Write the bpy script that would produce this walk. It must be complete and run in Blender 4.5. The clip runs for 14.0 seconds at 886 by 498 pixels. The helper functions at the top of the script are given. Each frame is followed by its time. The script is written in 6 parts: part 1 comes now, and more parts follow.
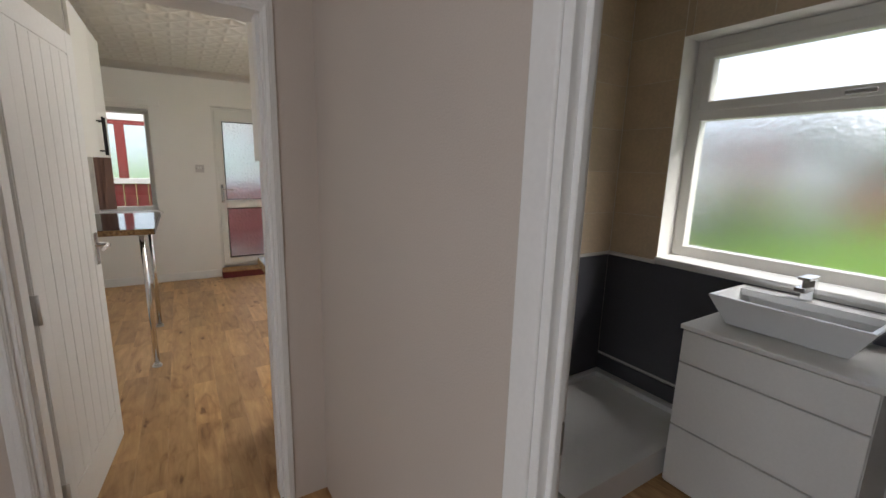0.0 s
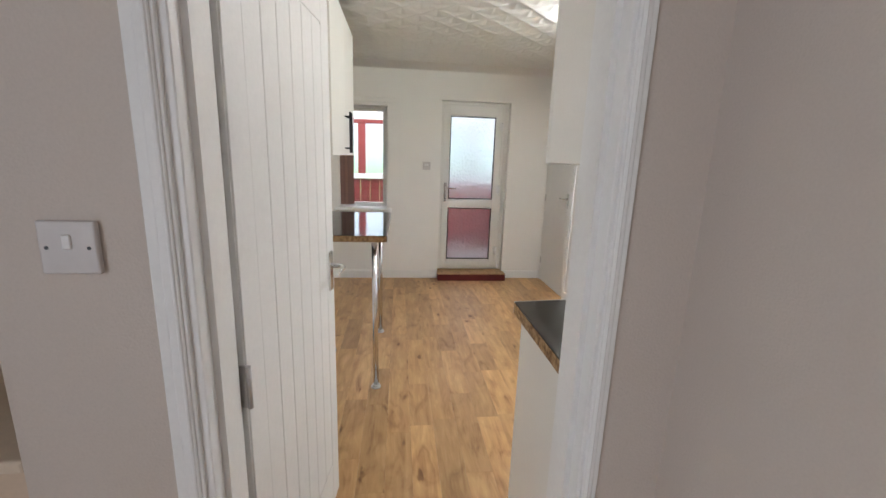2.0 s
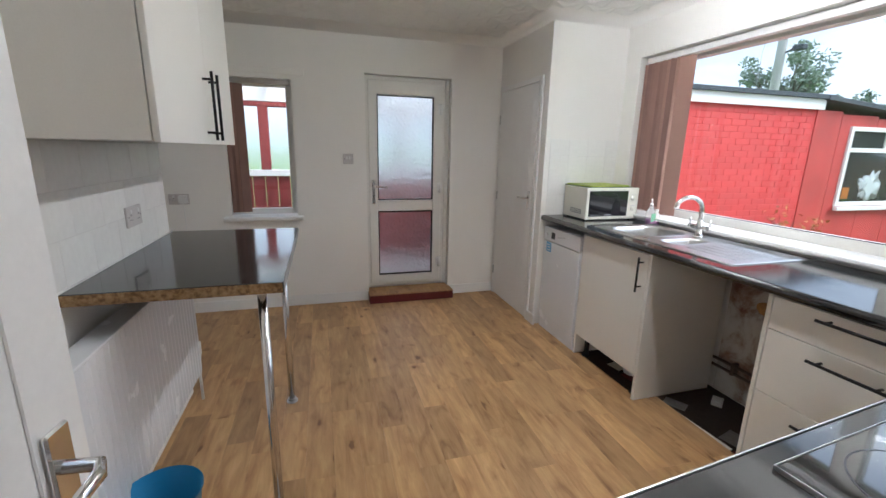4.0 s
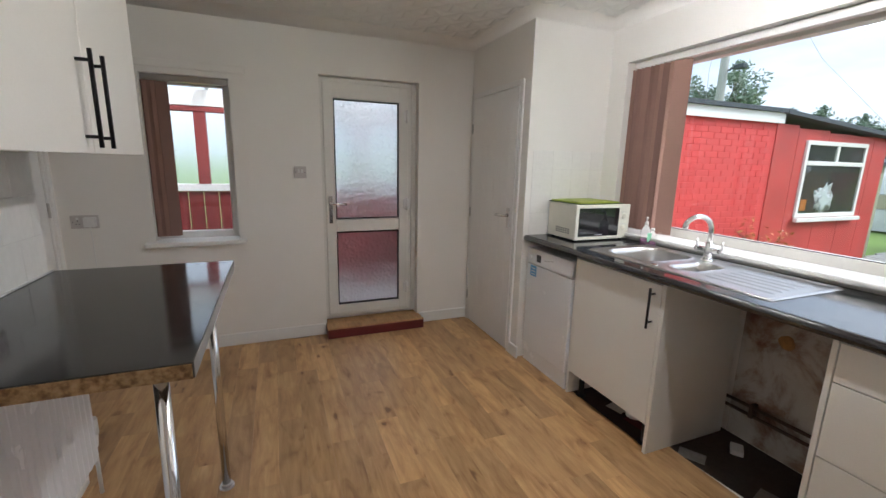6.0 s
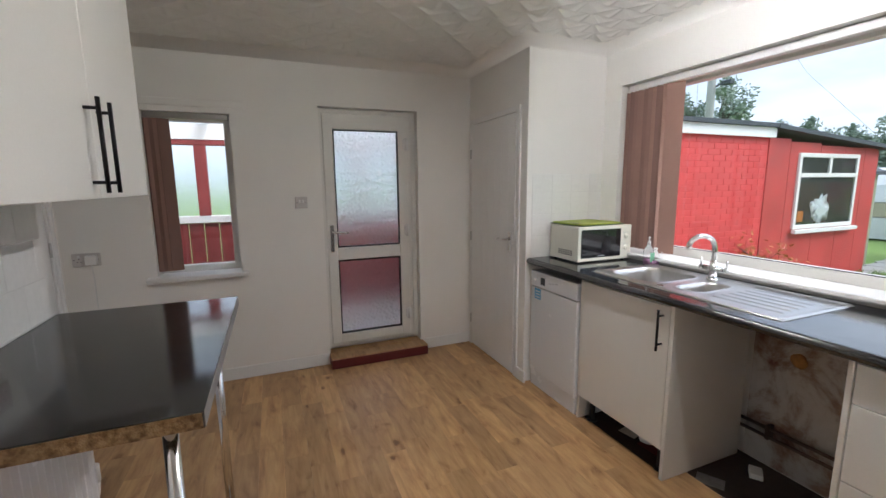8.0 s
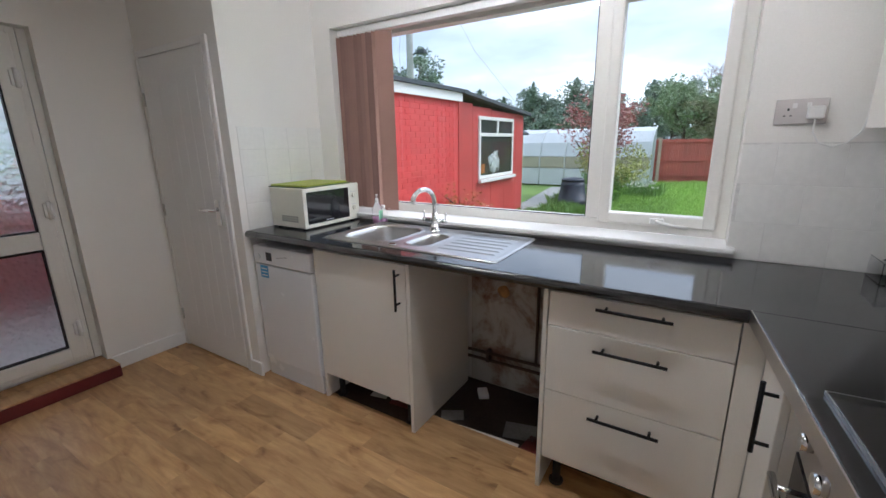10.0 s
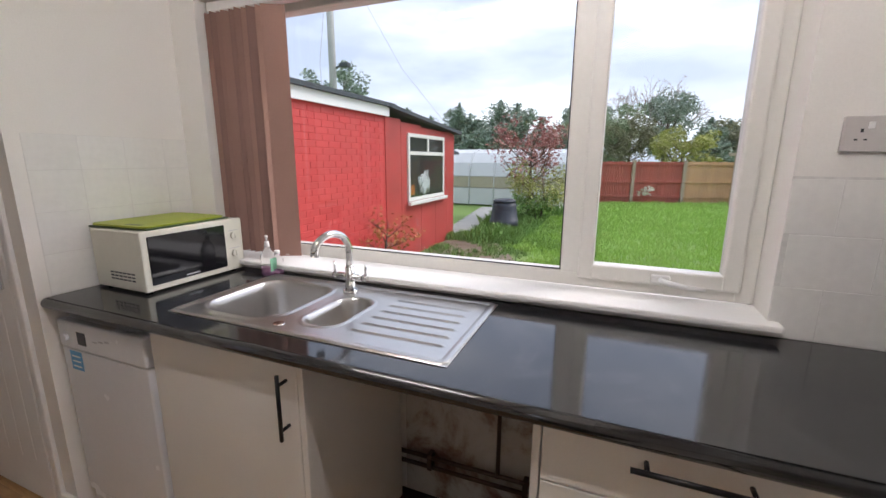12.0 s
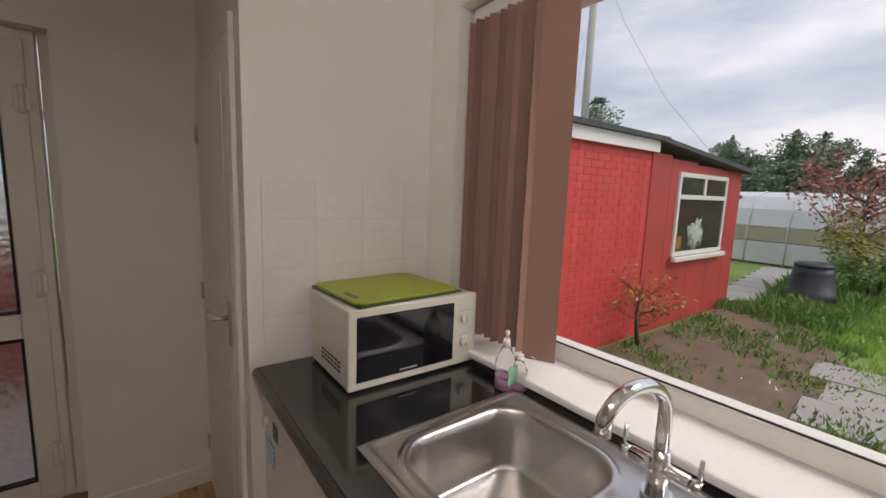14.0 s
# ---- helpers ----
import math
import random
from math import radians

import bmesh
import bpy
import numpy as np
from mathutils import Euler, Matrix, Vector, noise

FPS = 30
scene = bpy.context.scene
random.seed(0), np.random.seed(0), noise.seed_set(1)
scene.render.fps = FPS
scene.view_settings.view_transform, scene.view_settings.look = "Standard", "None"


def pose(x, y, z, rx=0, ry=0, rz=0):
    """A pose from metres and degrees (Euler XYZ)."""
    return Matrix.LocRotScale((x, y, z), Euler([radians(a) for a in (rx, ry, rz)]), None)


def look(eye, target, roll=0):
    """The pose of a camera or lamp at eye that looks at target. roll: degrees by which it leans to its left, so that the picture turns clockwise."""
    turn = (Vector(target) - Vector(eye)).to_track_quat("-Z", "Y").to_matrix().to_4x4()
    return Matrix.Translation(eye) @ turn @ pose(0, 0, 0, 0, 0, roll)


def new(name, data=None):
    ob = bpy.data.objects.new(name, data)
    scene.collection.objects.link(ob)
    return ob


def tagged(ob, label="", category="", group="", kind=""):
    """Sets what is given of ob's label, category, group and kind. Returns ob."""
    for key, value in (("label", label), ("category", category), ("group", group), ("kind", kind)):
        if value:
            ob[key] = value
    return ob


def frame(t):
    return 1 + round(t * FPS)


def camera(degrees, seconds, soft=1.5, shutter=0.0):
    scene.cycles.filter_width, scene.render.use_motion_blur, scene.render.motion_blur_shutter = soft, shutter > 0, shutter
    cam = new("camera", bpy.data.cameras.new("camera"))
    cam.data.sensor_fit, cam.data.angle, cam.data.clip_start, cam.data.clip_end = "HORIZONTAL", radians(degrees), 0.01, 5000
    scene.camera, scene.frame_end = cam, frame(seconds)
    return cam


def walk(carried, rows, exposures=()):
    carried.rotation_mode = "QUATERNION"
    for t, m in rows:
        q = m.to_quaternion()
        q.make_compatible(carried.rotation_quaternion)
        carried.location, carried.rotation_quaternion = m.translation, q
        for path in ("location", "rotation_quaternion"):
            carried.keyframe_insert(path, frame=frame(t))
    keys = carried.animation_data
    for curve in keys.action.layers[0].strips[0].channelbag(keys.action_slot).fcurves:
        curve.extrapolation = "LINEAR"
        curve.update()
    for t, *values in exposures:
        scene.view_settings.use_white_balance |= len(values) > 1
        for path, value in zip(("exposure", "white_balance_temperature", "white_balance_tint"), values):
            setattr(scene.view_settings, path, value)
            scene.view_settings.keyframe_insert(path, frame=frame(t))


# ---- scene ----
cam = camera(93.6, 14.0)
PATH = [
    (0, (0.101, -0.932, 1.412), (1.147, 0.729, 1.028), 1.6),
    (0.5, (0.064, -0.771, 1.408), (0.798, 1.045, 1.006), 1.4),
    (1, (-0.024, -0.546, 1.429), (0.449, 1.352, 1.009), 2.1),
    (1.5, (0.0, -0.29, 1.399), (0.292, 1.642, 0.975), 1.7),
    (2, (-0.002, -0.012, 1.426), (0.21, 1.929, 0.994), 1.9),
    (2.5, (-0.023, 0.291, 1.404), (0.203, 2.232, 0.978), 1.8),
    (3, (0.012, 0.576, 1.404), (0.317, 2.503, 0.965), 1.6),
    (3.5, (0.045, 0.782, 1.406), (0.476, 2.681, 0.952), 1.3),
    (5.8, (0.124, 1.413, 1.416), (0.871, 3.218, 0.986), 1.4),
    (6, (0.121, 1.422, 1.41), (0.855, 3.238, 1.008), 1.3),
    (6.5, (0.153, 1.402, 1.414), (0.805, 3.263, 1.08), 0.6),
    (7, (0.12, 1.397, 1.447), (0.716, 3.283, 1.152), 0.2),
    (7.2, (0.091, 1.4, 1.452), (0.691, 3.286, 1.166), 0.2),
    (9.3, (0.227, 1.548, 1.422), (1.544, 2.987, 0.984), -1.0),
    (9.5, (0.272, 1.564, 1.417), (1.692, 2.895, 0.959), -0.6),
    (10, (0.339, 1.662, 1.412), (1.98, 2.691, 0.915), -0.9),
    (10.5, (0.427, 1.767, 1.409), (2.202, 2.521, 0.878), -0.3),
    (11, (0.59, 1.836, 1.394), (2.419, 2.449, 0.866), 0.1),
    (11.5, (0.773, 1.896, 1.419), (2.606, 2.525, 0.927), 0.2),
    (12, (0.957, 2.001, 1.431), (2.768, 2.738, 1.011), 0.3),
    (12.5, (1.179, 2.079, 1.46), (2.933, 2.97, 1.1), 0.7),
    (13, (1.347, 2.162, 1.476), (2.997, 3.248, 1.165), 1.3),
    (13.5, (1.424, 2.375, 1.489), (2.893, 3.702, 1.204), 2.0),
    (14, (1.468, 2.578, 1.492), (2.655, 4.164, 1.217), 2.1),
]
walk(cam, [(t, look(eye, to, roll)) for t, eye, to, roll in PATH], [
    (0, 0.5, 6300, 10), (0.5, 0.48, 6400, 10), (1.0, 0.72, 6250, 10), (1.5, 1.0, 6200, 10), (2, 1.1, 5950, 9), (2.5, 1.12, 5700, 6), (3, 0.98, 5450, 6), (3.5, 0.74, 5550, 9), (6, 0.44, 5950, 12), (7, 0.38, 5900, 12),
    (9.5, 0.27, 5800, 13), (10.5, 0.14, 5550, 12), (11, 0.18, 5650, 13), (12, 0.07, 6200, 18), (12.5, -0.06, 6350, 18), (13.2, -0.35, 6500, 19), (14, -0.47, 6800, 21)])
# the brightness of the sky, the sun, the ceiling tube and the added hall fill lamp
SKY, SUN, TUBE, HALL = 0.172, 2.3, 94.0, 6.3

# ---- helpers of this place ----
def nt(name):
    m = bpy.data.materials.new(name)
    m.use_nodes = True
    t = m.node_tree
    return m, t, t.nodes["Principled BSDF"]


def mat(name, col, rough=0.5, metal=0.0, var=0.06, scale=6.0, bump=0.06, fine=60.0, rvar=0.03, spread=0.0, coat=0.0):
    """Paint, metal, plastic: colour varied at two scales, uneven gloss, fine relief."""
    m, t, p = nt(name)
    N, L = t.nodes.new, t.links.new
    tc = N("ShaderNodeTexCoord")
    a, b = N("ShaderNodeTexNoise"), N("ShaderNodeTexNoise")
    a.inputs["Scale"].default_value, b.inputs["Scale"].default_value = scale, fine
    a.inputs["Detail"].default_value, b.inputs["Detail"].default_value = 3, 2
    L(tc.outputs["Object"], a.inputs["Vector"]); L(tc.outputs["Object"], b.inputs["Vector"])
    mixf = N("ShaderNodeMath"); mixf.operation = "ADD"
    L(a.outputs["Fac"], mixf.inputs[0]); L(b.outputs["Fac"], mixf.inputs[1])
    mr = N("ShaderNodeMapRange")
    mr.inputs["From Min"].default_value, mr.inputs["From Max"].default_value = 0.6, 1.4
    mr.inputs["To Min"].default_value, mr.inputs["To Max"].default_value = 1 - var, 1 + var
    L(mixf.outputs[0], mr.inputs["Value"])
    last = mr.outputs[0]
    if spread:
        oi, r2, mu = N("ShaderNodeObjectInfo"), N("ShaderNodeMapRange"), N("ShaderNodeMath")
        r2.inputs["To Min"].default_value, r2.inputs["To Max"].default_value = 1 - spread, 1 + spread
        L(oi.outputs["Random"], r2.inputs["Value"])
        mu.operation = "MULTIPLY"
        L(last, mu.inputs[0]); L(r2.outputs[0], mu.inputs[1])
        last = mu.outputs[0]
    vm = N("ShaderNodeVectorMath"); vm.operation = "SCALE"
    vm.inputs[0].default_value = col
    L(last, vm.inputs["Scale"])
    L(vm.outputs[0], p.inputs["Base Color"])
    rr = N("ShaderNodeMapRange")
    rr.inputs["From Min"].default_value, rr.inputs["From Max"].default_value = 0.3, 0.7
    rr.inputs["To Min"].default_value, rr.inputs["To Max"].default_value = max(0.02, rough - rvar * rough * 2), min(1, rough + rvar)
    L(a.outputs["Fac"], rr.inputs["Value"]); L(rr.outputs[0], p.inputs["Roughness"])
    p.inputs["Metallic"].default_value = metal
    p.inputs["Coat Weight"].default_value = coat
    if bump:
        bp = N("ShaderNodeBump")
        bp.inputs["Strength"].default_value, bp.inputs["Distance"].default_value = bump, 0.002
        L(b.outputs["Fac"], bp.inputs["Height"]); L(bp.outputs[0], p.inputs["Normal"])
    return m


def nd(t, kind, **kw):
    n = t.nodes.new(kind)
    for k, v in kw.items():
        n.inputs[k.replace("_", " ")].default_value = v
    return n


def ramp(t, fac, stops):
    r = t.nodes.new("ShaderNodeValToRGB")
    e = r.color_ramp.elements
    while len(e) < len(stops):
        e.new(0.5)
    for k, (pos, c) in enumerate(stops):
        e[k].position, e[k].color = pos, (*c, 1)
    t.links.new(fac, r.inputs["Fac"])
    return r.outputs["Color"]


# ---- mesh helpers ----
def bm_box(bm, x0, x1, y0, y1, z0, z1, r=0.0, seg=1):
    """A box with rounded edges, added to bm."""
    c = Matrix.Translation(((x0 + x1) / 2, (y0 + y1) / 2, (z0 + z1) / 2)) @ Matrix.Diagonal((x1 - x0, y1 - y0, z1 - z0, 1))
    vs = bmesh.ops.create_cube(bm, size=1, matrix=c)["verts"]
    if r:
        es = list({e for v in vs for e in v.link_edges})
        bmesh.ops.bevel(bm, geom=es, offset=r, segments=seg, affect="EDGES", profile=0.5)
    return bm


def box(x0, x1, y0, y1, z0, z1, r=0.0, seg=1):
    return bm_box(bmesh.new(), x0, x1, y0, y1, z0, z1, r, seg)


def bm_tube(bm, pts, rad, seg=12, cap=True):
    """A round tube along points; rad: one radius, or one a point."""
    pts = [Vector(p) for p in pts]
    rads = rad if isinstance(rad, (list, tuple)) else [rad] * len(pts)
    rings, up = [], None
    for k, p in enumerate(pts):
        d = (pts[min(k + 1, len(pts) - 1)] - pts[max(k - 1, 0)]).normalized()
        if up is None:
            up = d.orthogonal().normalized()
        up = (up - d * up.dot(d)).normalized()
        side = d.cross(up)
        rings.append([bm.verts.new(p + (up * math.cos(a) + side * math.sin(a)) * rads[k]) for a in (2 * math.pi * j / seg for j in range(seg))])
    for a, b in zip(rings, rings[1:]):
        for j in range(seg):
            f = bm.faces.new((a[j], a[(j + 1) % seg], b[(j + 1) % seg], b[j]))
            f.smooth = True
    if cap:
        bm.faces.new(rings[0][::-1]); bm.faces.new(rings[-1])
    return bm


def tube(pts, rad, seg=12):
    return bm_tube(bmesh.new(), pts, rad, seg)


def prism(poly, axis, a, b, r=0.0):
    """A polygon (2D points) pushed along an axis from a to b."""
    bm = bmesh.new()
    def at(p, w):
        return {"x": (w, p[0], p[1]), "y": (p[0], w, p[1]), "z": (p[0], p[1], w)}[axis]
    va, vb = [bm.verts.new(at(p, a)) for p in poly], [bm.verts.new(at(p, b)) for p in poly]
    bm.faces.new(va); bm.faces.new(vb[::-1])
    n = len(poly)
    for k in range(n):
        bm.faces.new((va[k], vb[k], vb[(k + 1) % n], va[(k + 1) % n]))
    bmesh.ops.recalc_face_normals(bm, faces=bm.faces)
    if r:
        bmesh.ops.bevel(bm, geom=list(bm.edges), offset=r, segments=2, affect="EDGES", profile=0.5)
    return bm


def grid_solid(xs, ys, zs, solid):
    """A solid made of cells of an uneven grid, with outer faces alone; solid(cx, cy, cz) tells which cells are filled."""
    bm, vs = bmesh.new(), {}
    nx, ny, nz = len(xs) - 1, len(ys) - 1, len(zs) - 1
    full = {(i, j, k) for i in range(nx) for j in range(ny) for k in range(nz)
            if solid((xs[i] + xs[i + 1]) / 2, (ys[j] + ys[j + 1]) / 2, (zs[k] + zs[k + 1]) / 2)}
    def v(i, j, k):
        if (i, j, k) not in vs:
            vs[i, j, k] = bm.verts.new((xs[i], ys[j], zs[k]))
        return vs[i, j, k]
    sides = {(-1, 0, 0): ((0, 0, 0), (0, 0, 1), (0, 1, 1), (0, 1, 0)), (1, 0, 0): ((1, 0, 0), (1, 1, 0), (1, 1, 1), (1, 0, 1)),
             (0, -1, 0): ((0, 0, 0), (1, 0, 0), (1, 0, 1), (0, 0, 1)), (0, 1, 0): ((0, 1, 0), (0, 1, 1), (1, 1, 1), (1, 1, 0)),
             (0, 0, -1): ((0, 0, 0), (0, 1, 0), (1, 1, 0), (1, 0, 0)), (0, 0, 1): ((0, 0, 1), (1, 0, 1), (1, 1, 1), (0, 1, 1))}
    for i, j, k in full:
        for (a, b, c), q in sides.items():
            if (i + a, j + b, k + c) not in full:
                bm.faces.new([v(i + u, j + w, k + h) for u, w, h in q])
    return bm


def holed(x0, x1, y0, y1, z0, z1, holes):
    """A wall slab with openings, each (x0, x1, y0, y1, z0, z1)."""
    xs = sorted({x0, x1, *(min(max(h[q], x0), x1) for h in holes for q in (0, 1))})
    ys = sorted({y0, y1, *(min(max(h[q], y0), y1) for h in holes for q in (2, 3))})
    zs = sorted({z0, z1, *(min(max(h[q], z0), z1) for h in holes for q in (4, 5))})
    return grid_solid(xs, ys, zs, lambda x, y, z: not any(h[0] < x < h[1] and h[2] < y < h[3] and h[4] < z < h[5] for h in holes))


def obj(name, bm, material, at=(0, 0, 0), rz=0, parent=None, smooth=False):
    me = bpy.data.meshes.new(name)
    if smooth:
        for f in bm.faces:
            f.smooth = True
    bm.to_mesh(me)
    bm.free()
    for m in (material if isinstance(material, (list, tuple)) else [material]):
        me.materials.append(m)
    ob = new(name, me)
    ob.location, ob.rotation_euler = at, (0, 0, radians(rz))
    ob.parent = parent
    return ob


def part(name, bm, material, parent, label="", at=(0, 0, 0), rz=0, smooth=False):
    """One mesh under a thing or under a part."""
    ob = obj(name, bm, material, at, rz, parent, smooth)
    return tagged(ob, label)


def thing(name, at, label, category, group="", rz=0):
    """An Empty at the base of a thing."""
    ob = new(name)
    ob.empty_display_size = 0.1
    ob.location, ob.rotation_euler = at, (0, 0, radians(rz))
    return tagged(ob, label, category, group)


def structure(name, bm, material, label, category="wall"):
    return tagged(obj(name, bm, material), label, category, "", "structure")


def sub(name, bm, material, parent):
    return obj(name, bm, material, parent=parent)

# ---- world, light ----
world = bpy.data.worlds.new("sky")
scene.world = world
world.use_nodes = True
wt = world.node_tree
bg = wt.nodes["Background"]
sky = wt.nodes.new("ShaderNodeTexSky")
sky.sky_type, sky.sun_disc = "NISHITA", False
sky.sun_elevation, sky.sun_rotation = radians(46), radians(145)
sky.air_density, sky.dust_density, sky.ozone_density = 1.0, 3.0, 1.0
tcw = wt.nodes.new("ShaderNodeTexCoord")
mp = nd(wt, "ShaderNodeMapping", Scale=(1.0, 1.0, 3.6))
cl = nd(wt, "ShaderNodeTexNoise", Scale=2.3, Detail=6.0, Roughness=0.52)
wt.links.new(tcw.outputs["Generated"], mp.inputs["Vector"])
wt.links.new(mp.outputs[0], cl.inputs["Vector"])
cloud = ramp(wt, cl.outputs["Fac"], [(0.36, (4.9, 5.5, 6.6)), (0.5, (6.6, 7.1, 8.0)), (0.64, (9.6, 9.7, 10.0))])
mixw = wt.nodes.new("ShaderNodeMix")
mixw.data_type = "RGBA"
mixw.inputs["Factor"].default_value = 0.8
wt.links.new(sky.outputs[0], mixw.inputs["A"])
wt.links.new(cloud, mixw.inputs["B"])
wt.links.new(mixw.outputs["Result"], bg.inputs["Color"])
bg.inputs["Strength"].default_value = SKY

sun = new("sun", bpy.data.lights.new("sun", "SUN"))
sun.data.energy, sun.data.angle, sun.data.color = SUN, radians(30), (1.0, 0.96, 0.9)
sun.matrix_world = look((0, 0, 0), (math.sin(radians(145)) * -0.7, -math.cos(radians(145)) * 0.7, -0.75))

# ---- materials ----
white_wall = mat("painted_plaster", (0.86, 0.835, 0.79), 0.6, var=0.03, scale=2.5, bump=0.25, fine=180)
hall_wall = mat("hall_paint", (0.60, 0.53, 0.47), 0.65, var=0.04, scale=1.8, bump=0.35, fine=220)
tile_paint = mat("painted_tile", (0.84, 0.825, 0.79), 0.28, var=0.04, scale=5, bump=0.2, fine=40, spread=0.03)
grout_m = mat("grout", (0.74, 0.72, 0.69), 0.8, var=0.1, scale=20)
gloss_white = mat("white_gloss_paint", (0.85, 0.84, 0.82), 0.52, var=0.03, scale=3, bump=0.15, fine=90)
upvc = mat("white_upvc", (0.77, 0.75, 0.70), 0.38, var=0.03, scale=4, bump=0.05)
unit_white = mat("unit_cream_white", (0.82, 0.795, 0.74), 0.35, var=0.025, scale=3, bump=0.1, fine=160)
black_metal = mat("black_metal", (0.015, 0.014, 0.015), 0.4, 0.6, var=0.2)
chrome = mat("chrome", (0.78, 0.78, 0.78), 0.12, 1.0, var=0.05, bump=0.02)
brushed = mat("brushed_steel", (0.60, 0.585, 0.57), 0.30, 1.0, var=0.05, scale=9, bump=0.02, fine=200)
white_plastic = mat("white_plastic", (0.78, 0.77, 0.75), 0.35, var=0.03)
appliance = mat("white_enamel", (0.82, 0.83, 0.85), 0.25, var=0.02)
cream_plastic = mat("cream_plastic", (0.72, 0.70, 0.60), 0.3, var=0.03)
black_gloss = mat("black_glass", (0.010, 0.010, 0.012), 0.06, var=0.1, bump=0.0)
hob_gloss = mat("hob_glass", (0.008, 0.008, 0.009), 0.05, var=0.1, bump=0.0, coat=1.0)
hob_gloss.node_tree.nodes["Principled BSDF"].inputs["Coat IOR"].default_value = 1.7
black_rubber = mat("black_rubber", (0.02, 0.02, 0.02), 0.6)
blind_m = mat("blind_fabric", (0.28, 0.16, 0.125), 0.85, var=0.08, scale=8, bump=0.4, fine=300, spread=0.22)
red_paint = mat("red_paint", (0.62, 0.065, 0.06), 0.55, var=0.15, scale=3, bump=0.3, fine=60, spread=0.08)
red_board = mat("red_board", (0.47, 0.06, 0.05), 0.5, var=0.28, scale=2.2, bump=0.4, fine=40, spread=0.06)
red_step = mat("red_step_paint", (0.11, 0.010, 0.012), 0.45, var=0.15, scale=10)
felt = mat("roof_felt", (0.07, 0.08, 0.09), 0.9, var=0.2, scale=10, bump=0.6)
dark_floor = mat("dark_old_floor", (0.035, 0.022, 0.018), 0.7, var=0.4, scale=6, bump=0.5)
copper_old = mat("painted_pipe", (0.10, 0.06, 0.045), 0.5, 0.3, var=0.3, scale=20)
blue_plastic = mat("blue_plastic", (0.015, 0.22, 0.45), 0.35, var=0.05)
green_board = mat("green_board", (0.30, 0.36, 0.02), 0.4, var=0.08, scale=9)
green_dark = mat("dark_green_board", (0.03, 0.07, 0.02), 0.4)
ceramic = mat("white_ceramic", (0.80, 0.80, 0.80), 0.1, var=0.02, bump=0.02)
grey_panel = mat("grey_panel", (0.085, 0.085, 0.10), 0.35, var=0.08, scale=3)
cream_tile = mat("cream_tile", (0.62, 0.49, 0.34), 0.35, var=0.12, scale=5, bump=0.15, spread=0.05)
brass = mat("brass", (0.62, 0.42, 0.12), 0.3, 1.0, var=0.1)
pole_grey = mat("pole_grey", (0.42, 0.42, 0.40), 0.8, var=0.15)
lean_red = mat("lean_to_red", (0.24, 0.040, 0.038), 0.5, var=0.25, scale=2.2, bump=0.4, fine=40, spread=0.06)
# even pinkish grey, duller than white_plastic
plate_m = mat("pinkish_grey_plate", (0.59, 0.55, 0.53), 0.4, var=0.03)
old_timber = mat("weathered_timber", (0.40, 0.32, 0.23), 0.8, var=0.25, scale=6, bump=0.5)
concrete = mat("concrete", (0.38, 0.37, 0.35), 0.9, var=0.15, scale=4, bump=0.5, spread=0.06)
bark = mat("bark", (0.10, 0.075, 0.055), 0.9, var=0.3, scale=12, bump=0.8)
bin_plastic = mat("dark_plastic", (0.03, 0.035, 0.05), 0.5, var=0.15)
card = mat("brown_card", (0.36, 0.22, 0.09), 0.8, var=0.08)
wood_shelf = mat("painted_shelf", (0.64, 0.53, 0.41), 0.6, var=0.06)
label_blue = mat("blue_sticker", (0.10, 0.36, 0.62), 0.4)
dark_print = mat("dark_print", (0.03, 0.03, 0.035), 0.4)
grey_print = mat("grey_print", (0.45, 0.45, 0.47), 0.4)
lino_grey = mat("seal_grey", (0.25, 0.24, 0.23), 0.6)


def leaf_mat(name, a, b):
    m, t, p = nt(name)
    geo = t.nodes.new("ShaderNodeNewGeometry")
    t.links.new(ramp(t, geo.outputs["Random Per Island"], [(0.0, a), (1.0, b)]), p.inputs["Base Color"])
    p.inputs["Roughness"].default_value = 0.6
    return m


# the next two, for distant trees, have haze mixed into a paler, greyer green
leaf_conifer_haze = leaf_mat("hazy_conifer_leaf", (0.17, 0.24, 0.18), (0.29, 0.36, 0.27))
leaf_haze = leaf_mat("hazy_hedge_leaf", (0.17, 0.25, 0.12), (0.28, 0.36, 0.19))
leaf_green = leaf_mat("green_leaf", (0.10, 0.22, 0.04), (0.26, 0.42, 0.10))
leaf_yellow = leaf_mat("yellow_leaf", (0.25, 0.28, 0.05), (0.45, 0.44, 0.12))
leaf_red = leaf_mat("red_blossom", (0.28, 0.07, 0.07), (0.50, 0.24, 0.20))
leaf_olive = leaf_mat("olive_leaf", (0.16, 0.17, 0.09), (0.28, 0.27, 0.15))
grass_m = leaf_mat("grass_blade", (0.32, 0.53, 0.09), (0.42, 0.62, 0.13))
leaf_bud = leaf_mat("budding_leaf", (0.30, 0.26, 0.20), (0.42, 0.36, 0.27))
petal = leaf_mat("petal", (0.7, 0.68, 0.5), (0.8, 0.8, 0.78))
twig = mat("pale_twig", (0.28, 0.22, 0.18), 0.9, var=0.1)


